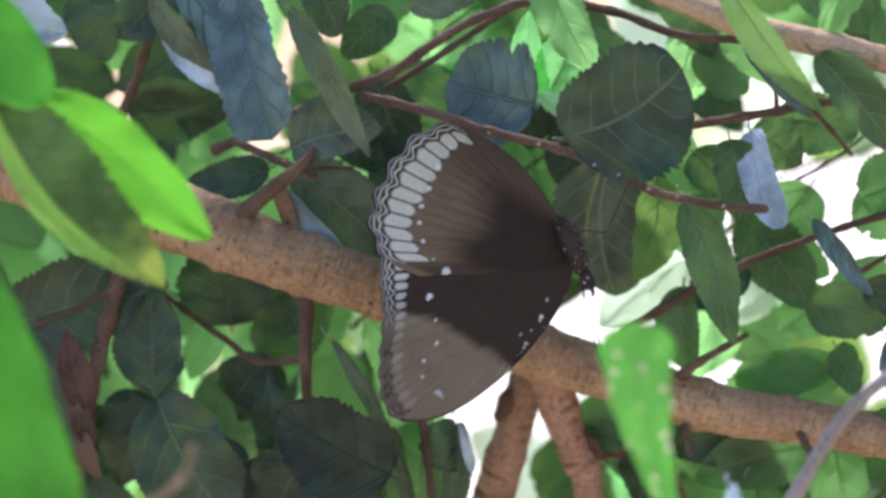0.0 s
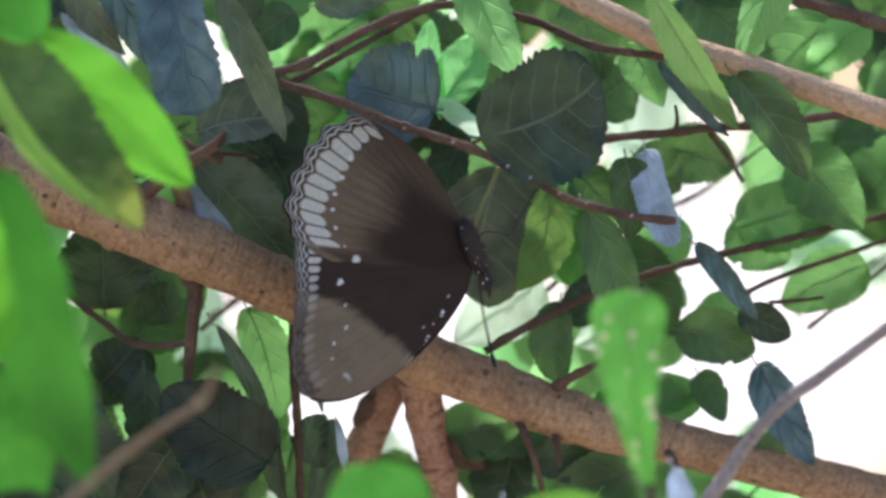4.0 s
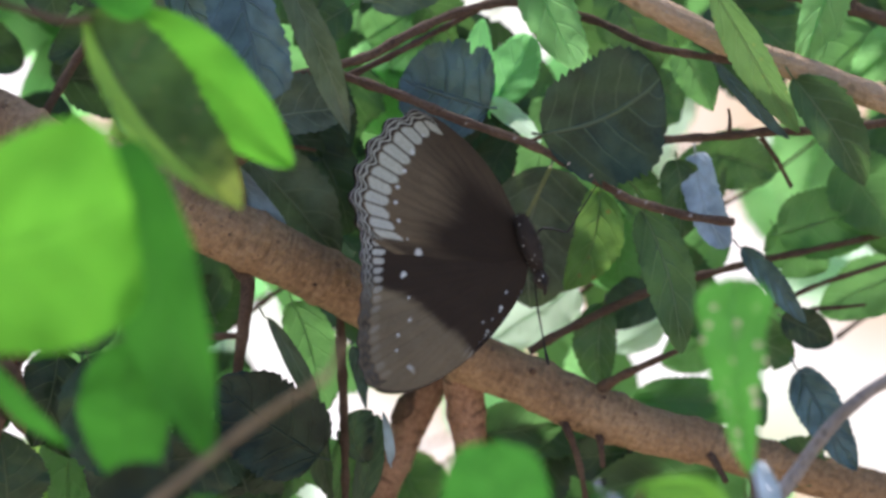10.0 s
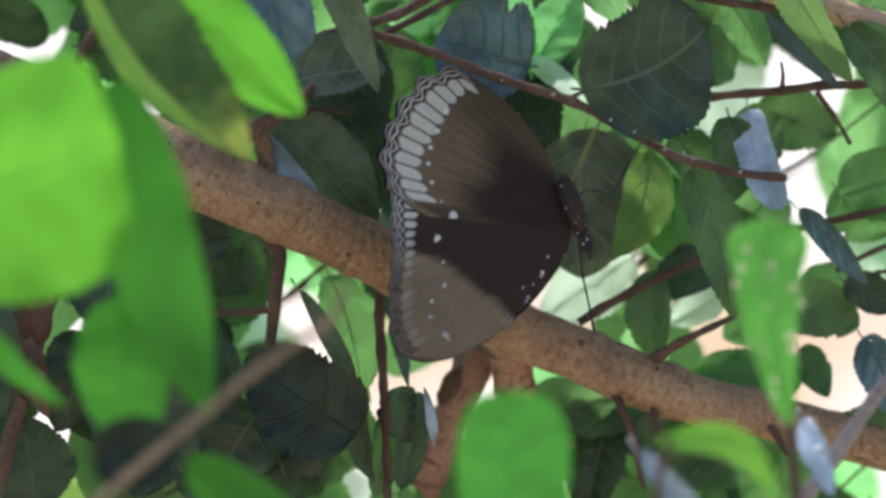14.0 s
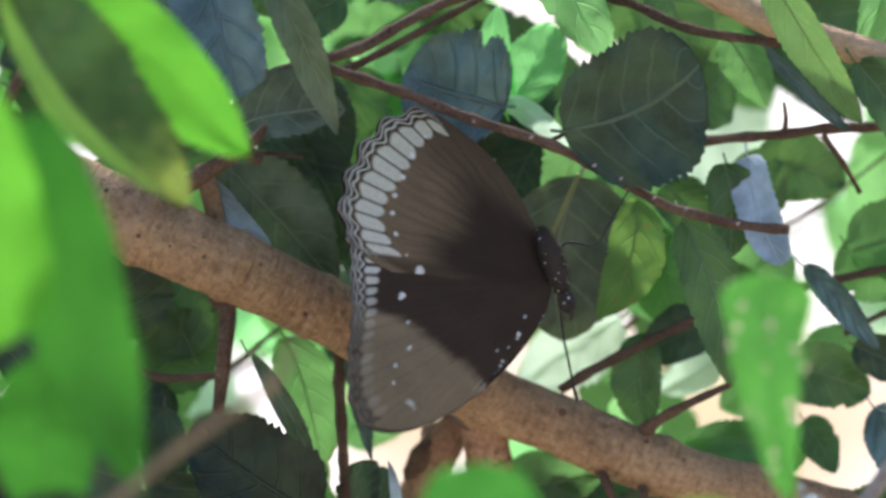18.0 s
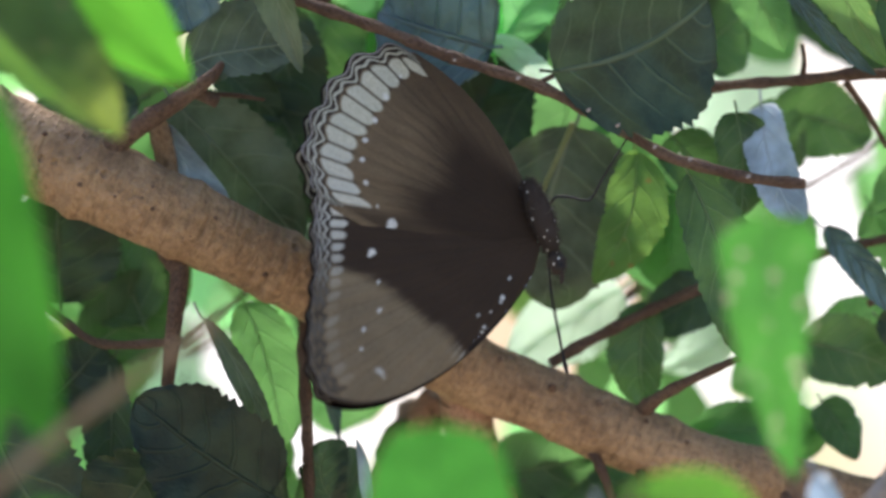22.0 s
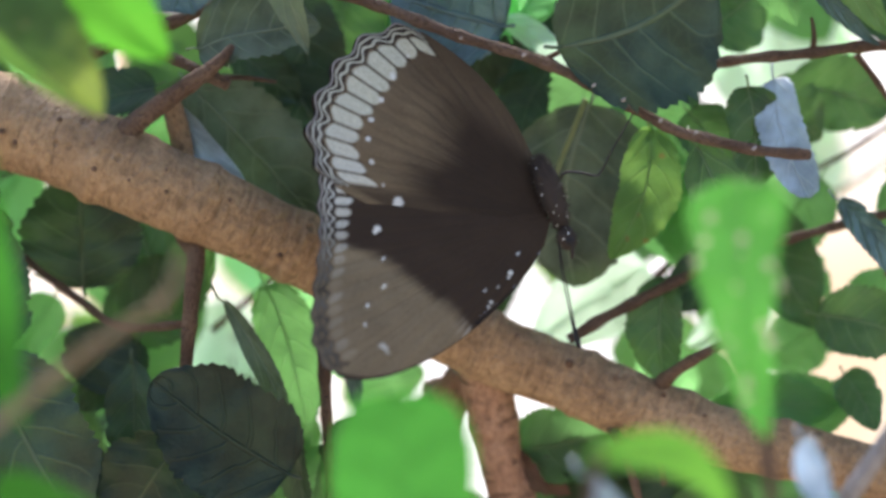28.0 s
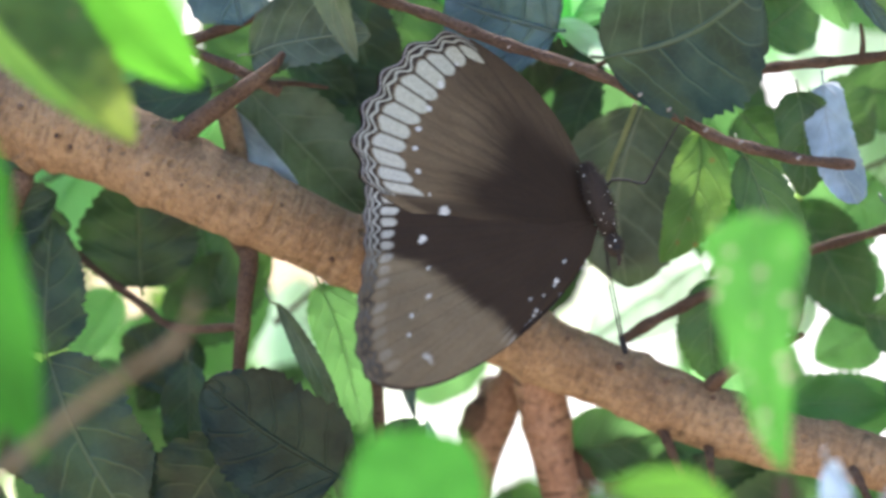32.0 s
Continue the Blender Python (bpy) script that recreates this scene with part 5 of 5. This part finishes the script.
    if not hind and not upper and m > 1:
        # bluish white flecks on the dark leading edge
        if r > 0.84 and 2 < p.y < 22:
            base = base.lerp(BLACK_SCALE, 0.7 * ramp(r, 0.84, 0.9))
            if noise.noise(Vector((p.x * 1.5, p.y * 1.5, 5))) > 0.42:
                base = base.lerp(Vector((0.5, 0.56, 0.66)), 0.75)
        base = base.lerp(BLACK_SCALE, 0.8 * ramp(r, 0.975, 0.99) * ramp(p.y, 22, 24))
    return base


def wing_material(name, sheen):
    m, nt, bsdf = material(name)
    at = nt.nodes.new("ShaderNodeVertexColor")
    at.layer_name = "scales"
    coord = nt.nodes.new("ShaderNodeTexCoord")
    dust = node(nt, "ShaderNodeTexNoise", Scale=5200.0, Detail=2.0)
    nt.links.new(coord.outputs["Object"], dust.inputs["Vector"])
    col = blend(nt, maths(nt, "MULTIPLY", step(nt, dust.outputs[0], 0.35, 0.7), 0.22), at.outputs[0], (0.005, 0.004, 0.0035))
    nt.links.new(col, bsdf.inputs["Base Color"])
    bsdf.inputs["Roughness"].default_value = 0.72
    bsdf.inputs["Specular IOR Level"].default_value = sheen
    bump = node(nt, "ShaderNodeBump", Strength=0.35, Distance=0.0001)
    nt.links.new(dust.outputs[0], bump.inputs["Height"])
    nt.links.new(bump.outputs[0], bsdf.inputs["Normal"])
    return m


UPPER = wing_material("dark_wing_scales", 0.03)
UNDER = wing_material("brown_wing_scales", 0.12)


HIND = [(9.3, -3.6), (16.7, -4.9), (25.7, -4.5), (36.0, -0.9), (39.1, 3.2), (39.9, 7.9), (39.2, 12.8), (37.5, 17.3), (35.4, 21.5), (32.4, 25.0), (28.4, 27.0), (23.5, 27.1), (17.1, 24.0), (10.8, 19.0), (3.6, 10.1)]
FORE = [(10.0, 8.8), (18.2, 16.8), (25.8, 25.8), (23.5, 29.8), (20.2, 32.4), (16.9, 35.0), (13.7, 38.2), (10.5, 41.4), (7.0, 44.3), (3.5, 46.2), (-0.9, 46.0), (-4.6, 41.8), (-6.9, 35.0), (-7.7, 26.3), (-7.0, 17.3), (-5.2, 9.5), (-3.2, 4.2)]


def margin(shape, s):
    """The outer margin of a wing in its plane, millimetres: along the body's line and out from it."""
    if shape == "hind":
        knots = HIND
    else:
        knots = FORE
    n = len(knots) - 1
    x = min(max(s, 0), 0.99999) * n
    i, t = int(x), x - int(x)
    p = [Vector(knots[min(max(i + d, 0), n)]) for d in (-1, 0, 1, 2)]
    return 0.5 * ((2 * p[1]) + (p[2] - p[0]) * t + (2 * p[0] - 5 * p[1] + 4 * p[2] - p[3]) * t * t + (3 * p[1] - p[0] - 3 * p[2] + p[3]) * t ** 3)


def spread(u):
    """Rows of a wing from root to rim, closer together over the patterned outer part."""
    return u * 1.8 if u < 0.4 else 0.72 + (u - 0.4) * 0.28 / 0.6


REACH = 1.1   # the wings reach this much further out than their outlines in the closed pose show


def wing(name, shape, toward, parent, label):
    """One wing as two scaled faces and a rim; toward: -1 for the wing whose underside faces the path, 1 for the other."""
    bm = bmesh.new()
    colour = bm.loops.layers.float_color.new("scales")
    ns, nr = (400, 130) if shape == "hind" else (340, 120)
    sheets = []
    for side in ("under", "upper"):
        # the underside of each wing looks outwards
        sign = toward if side == "under" else -toward
        rows = []
        for i in range(ns + 1):
            s = i / ns
            edge = margin(shape, s)
            s0, s1, cells = EDGE[shape]
            m = (s - s0) / (s1 - s0)
            k = (m * cells) % 1
            scal = 1 + ((0.015 if shape == "hind" else 0.006) * math.cos((k - 0.5) * 2 * math.pi) if 0 <= m <= 1 else 0)
            row = []
            for j in range(nr + 1):
                r = spread(j / nr)
                p = edge * (0.02 + 0.98 * r) * (1 + (scal - 1) * r ** 4)
                if toward > 0 and p.y < 0:
                    p = Vector((p.x, 0.22 * p.y))
                bow = 1.6 * math.sin(math.pi * r * 0.9) * math.sin(math.pi * min(1, s * 0.9 + 0.05)) * 0.5
                ridge = 0.11 * r * (1 - abs(k - 0.5) * 2) + 0.05 * noise.noise(Vector((s * 8, r * 5, 2)))
                depth = toward * (bow + ridge) + sign * 0.05
                row.append(bm.verts.new((ALONG * p.x + OUT * p.y * REACH) * M + Vector((0, depth * M, 0))))
            rows.append(row)
        sheets.append(rows)
        for i in range(ns):
            for j in range(nr):
                quad = (rows[i][j], rows[i][j + 1], rows[i + 1][j + 1], rows[i + 1][j])
                face = bm.faces.new(quad if sign < 0 else tuple(reversed(quad)))
                face.material_index = 0 if side == "under" else 1
                where = {quad[0]: (i, j), quad[1]: (i, j + 1), quad[2]: (i + 1, j + 1), quad[3]: (i + 1, j)}
                for loop in face.loops:
                    a, b = where[loop.vert]
                    loop[colour] = (*paint(shape, side, a, b, ns, nr), 1)
    a, b = sheets
    rim = [(i, nr) for i in range(ns + 1)]
    for (i, j), (k, l) in zip(rim, rim[1:]):
        face = bm.faces.new((a[i][j], b[i][j], b[k][l], a[k][l]))
        for loop in face.loops:
            loop[colour] = (0.05, 0.035, 0.03, 1)
    ob = part(name, bm, (UNDER, UPPER), parent, label)
    return ob


PAINTED = {}


def paint(shape, side, a, b, ns, nr):
    key = (shape, side, a, b)
    if key not in PAINTED:
        PAINTED[key] = tuple(wing_colours(shape, side, a / ns, spread(b / nr)))
    return PAINTED[key]


def knobbly(bm, centre, size, axis, seed=0.0):
    """A hairy rounded lump, longer along axis."""
    made = bmesh.ops.create_uvsphere(bm, u_segments=32, v_segments=24, radius=1.0)["verts"]
    turn = Vector(axis).to_track_quat("Z", "Y").to_matrix()
    for vert in made:
        p = Vector(vert.co)
        p *= 1 + 0.1 * noise.noise(p * 3 + Vector((seed, 0, 0))) + 0.07 * noise.noise(p * 9)
        vert.co = Vector(centre) * M + turn @ Vector((p.x * size[0], p.y * size[0], p.z * size[1])) * M


def hairs(bm, count, size, seed):
    """Short hairs standing out from the skin of a lump."""
    rnd = random.Random(seed)
    bm.verts.ensure_lookup_table()
    bm.normal_update()
    skin = [(v.co.copy(), v.normal.copy()) for v in bm.verts]
    for p, n in [rnd.choice(skin) for _ in range(count)]:
        way = (n + 0.8 * Vector((rnd.uniform(-1, 1), rnd.uniform(-1, 1), rnd.uniform(-1, 1)))).normalized()
        side = way.orthogonal().normalized() * 0.07 * M
        other = way.cross(side)
        a, b, c = (bm.verts.new(p + v) for v in (side, other - side * 0.5, -other - side * 0.5))
        d = bm.verts.new(p + way * size * rnd.uniform(0.5, 1.2) * M)
        for tri in ((a, b, d), (b, c, d), (c, a, d)):
            bm.faces.new(tri)


def fur_material(name, base, fleck, amount):
    m, nt, bsdf = material(name)
    coord = nt.nodes.new("ShaderNodeTexCoord")
    cells = node(nt, "ShaderNodeTexVoronoi", Scale=950.0)
    nt.links.new(coord.outputs["Object"], cells.inputs["Vector"])
    dots = maths(nt, "MULTIPLY", maths(nt, "SUBTRACT", 1.0, step(nt, cells.outputs["Distance"], 0.12, 0.25)), step(nt, cells.outputs["Color"], amount, amount + 0.1))
    fine = node(nt, "ShaderNodeTexNoise", Scale=3500.0, Detail=2.0)
    nt.links.new(coord.outputs["Object"], fine.inputs["Vector"])
    nt.links.new(blend(nt, dots, blend(nt, fine.outputs[0], base, tuple(c * 1.8 for c in base)), fleck), bsdf.inputs["Base Color"])
    bsdf.inputs["Roughness"].default_value = 0.8
    bump = node(nt, "ShaderNodeBump", Strength=0.7, Distance=0.0003)
    nt.links.new(fine.outputs[0], bump.inputs["Height"])
    nt.links.new(bump.outputs[0], bsdf.inputs["Normal"])
    return m


FUR = fur_material("dark_body_fur", (0.026, 0.017, 0.0125), (0.72, 0.7, 0.66), 0.38)
CHITIN = fur_material("black_chitin", (0.012, 0.01, 0.01), (0.03, 0.03, 0.03), 0.6)

butterfly = thing("butterfly", "dark brown butterfly with white scalloped wing bands on a twig", "butterfly", at=ROOT)
bm = bmesh.new()
knobbly(bm, (-0.1, 0, 3.6), (2.0, 5.9), (-0.32, 0, 0.95))
hairs(bm, 700, 1.1, 3)
part("thorax", bm, FUR, butterfly, "dark furry thorax with white flecks")
bm = bmesh.new()
tube(bm, [(*(ALONG * (3 + i * 1.15) + Vector((0, 2.6, 0)) - OUT * min(0.6, 0.1 * i)), (1.25 - 0.07 * abs(i - 4)) * (1 if i % 2 else 0.9)) for i in range(15)], 16, 0.08)
part("abdomen", bm, FUR, butterfly, "dark segmented abdomen")
bm = bmesh.new()
knobbly(bm, (2.4, 0, -3.5), (1.5, 1.9), (-0.32, 0, 0.95), 4)
hairs(bm, 160, 0.6, 5)
head = part("head", bm, FUR, butterfly, "dark head with white flecks")
for y in (-1.1, 1.1):
    bm = bmesh.new()
    knobbly(bm, Vector((2.9, y, -4.1)), (0.75, 0.85), ALONG, 2)
    part("eye", bm, CHITIN, head)
for y in (-0.5, 0.5):
    bm = bmesh.new()
    tube(bm, [(3.0, y, -4.6, 0.42), (3.3, y * 1.2, -5.8, 0.36), (3.2, y * 1.4, -6.7, 0.22)], 7, 0.1)
    part("palp", bm, FUR, head)


def antenna(y, bend):
    bm = bmesh.new()
    tube(bm, [(1.2, y, -4.4, 0.13), (1.6 + bend, y * 2, -9, 0.11), (2.6 + bend, y * 3, -14, 0.11), (3.4 + bend * 0.6, y * 4, -17.6, 0.16), (3.9 + bend * 0.6, y * 4, -19.6, 0.36), (4.2 + bend * 0.6, y * 4, -20.8, 0.22)], 7, 0.02)
    part("antenna", bm, CHITIN, head, "thin black clubbed antenna")


antenna(-0.5, 0.0)
antenna(0.5, 0.35)


def leg(pts):
    bm = bmesh.new()
    tube(bm, [(*p, 0.27 - 0.022 * i) for i, p in enumerate(pts)], 6, 0.05)
    part("leg", bm, CHITIN, butterfly, "thin black leg")


leg([(1.5, -0.8, 6), (2.4, -1.5, 6.8), (5, -2, 6.6), (7.4, -2, 6.2), (9, -2, 9), (11, -3, 12.5), (13.2, -4, 16.2)])
leg([(1.2, 0.8, 5), (1.0, 2.6, 6), (0.2, 4, 7.4), (-0.6, 5, 6)])

# the lens is focused on the butterfly
cam.data.dof.focus_object = butterfly

near_hind = wing("hindwing", "hind", -1, butterfly, "brown hindwing with pale cells and a wavy white-lined margin")
near_fore = wing("forewing", "fore", -1, butterfly, "brown forewing with white dots")
far_hind = wing("hindwing", "hind", 1, butterfly, "hindwing with velvety black upper side and cream cells")
far_fore = wing("forewing", "fore", 1, butterfly, "forewing with velvety black upper side and white dots")


def beat(ob, rows):
    """Turn a wing about the body's line by its opening, after swinging it forwards in its own plane; rows of (seconds, opening, swing) in degrees."""
    keys = []
    for t, opening, swing in rows:
        turn = Matrix.Rotation(radians(opening), 4, ALONG) @ Matrix.Rotation(radians(-swing), 4, Vector((0, 1, 0)))
        keys.append((t, turn))
    walk(ob, keys)




def motions():
    # seconds, opening of the near wings, opening of the far wings, forward swing of the forewings
    rows = [
        (0, 35.2, 34.5, 0),
        (0.2, 35.9, 31.8, 0.5),
        (0.4, 38.8, 26.4, 1.5),
        (0.6, 44.2, 20, 3.5),
        (0.8, 60.3, 4.8, 9),
        (1, 93.5, 0.7, 10),
        (1.2, 104.5, -2.0, 14),
        (1.4, 92.7, 0.7, 13),
        (1.6, 74.6, 2.1, 11),
        (1.8, 63.0, 4.8, 9),
        (2, 50.8, 8.8, 6),
        (2.2, 36.6, 29.1, 1),
        (2.4, 35.2, 34.5, 0),
        (4.4, 35.2, 34.5, 0),
        (4.8, 37.3, 27.7, 1),
        (5, 43.6, 23, 3),
        (5.2, 57.7, 6.1, 8),
        (5.4, 69.2, 2.1, 11),
        (5.6, 97.3, -0.6, 13),
        (5.8, 103.6, -2.0, 14),
        (6, 92.5, -0.6, 13),
        (6.2, 76.4, 2.1, 12),
        (6.4, 64.7, 4.8, 9),
        (6.6, 48.3, 13, 6),
        (6.8, 36.6, 29.1, 1),
        (7, 35.2, 34.5, 0),
        (7.7, 35.2, 34.5, 0),
        (8, 44.2, 20, 3.5),
        (8.2, 50.8, 8.8, 6),
        (8.4, 60.3, 4.8, 9),
        (8.6, 79.1, 0.7, 12),
        (8.8, 94.0, -2.0, 14),
        (9, 93.0, -2.0, 14),
        (9.2, 80.0, 0.7, 12),
        (9.4, 66.5, 3.4, 10),
        (9.6, 52.5, 7.5, 7),
        (9.8, 38.8, 25.0, 2),
        (10, 35.2, 34.5, 0),
        (10.8, 35.2, 34.5, 0),
        (11.2, 38.1, 26.4, 1),
        (11.4, 41.9, 20, 3),
        (11.6, 50.0, 8.8, 6),
        (11.8, 63.0, 4.8, 9),
        (12, 81.8, 0.7, 12),
        (12.2, 96.4, -2.0, 14),
        (12.4, 91.8, -0.6, 13),
        (12.6, 80.9, 0.7, 12),
        (12.8, 63.8, 4.8, 9),
        (13, 53.4, 7.5, 7),
        (13.2, 40.3, 21.0, 2),
        (13.4, 35.2, 34.5, 0),
        (14.4, 35.2, 34.5, 0),
        (14.8, 41.9, 20, 3),
        (15.1, 61.2, 4.8, 9),
        (15.4, 90.0, -0.6, 13),
        (15.6, 97.3, -2.0, 14),
        (15.8, 86.4, -0.6, 13),
        (16.1, 64.7, 4.8, 9),
        (16.5, 48.3, 13, 6),
        (16.65, 40.3, 21.0, 2),
        (16.9, 35.2, 34.5, 0),
        (21.7, 35.2, 34.5, 0),
        (22, 35.6, 32.5, 0.5),
        (22.2, 41.1, 20, 3),
        (22.4, 47.5, 13, 6),
        (22.6, 59.4, 4.8, 9),
        (22.8, 79.1, 0.7, 12),
        (23, 93.5, -2.0, 14),
        (23.2, 80.9, 0.7, 12),
        (23.4, 63.0, 3.4, 10),
        (23.6, 52.5, 7.5, 7),
        (23.8, 40.3, 22.3, 2),
        (24, 35.2, 34.5, 0),
        (24.4, 35.2, 34.5, 0),
        (24.8, 37.3, 27.7, 1),
        (25, 46.0, 26, 2.5),
        (25.2, 51.7, 7.5, 7),
        (25.4, 70.1, 2.1, 11),
        (25.5, 76.4, 0.7, 12),
        (25.8, 96.4, -2.0, 14),
        (26, 95.5, -2.0, 14),
        (26.3, 76.4, 0.7, 12),
        (26.6, 56.0, 7.5, 8),
        (26.9, 38.8, 25.0, 2),
        (27.1, 35.2, 34.5, 0),
        (32, 35.2, 34.5, 0),
    ]
    beat(near_hind, [(t, a, -0.25 * s) for t, a, b, s in rows])
    beat(near_fore, [(t, a - 0.6, 0.62 * s) for t, a, b, s in rows])
    beat(far_hind, [(t, b, 0.5 * s) for t, a, b, s in rows])
    beat(far_fore, [(t, b + 0.6, 1.22 * s) for t, a, b, s in rows])


motions()
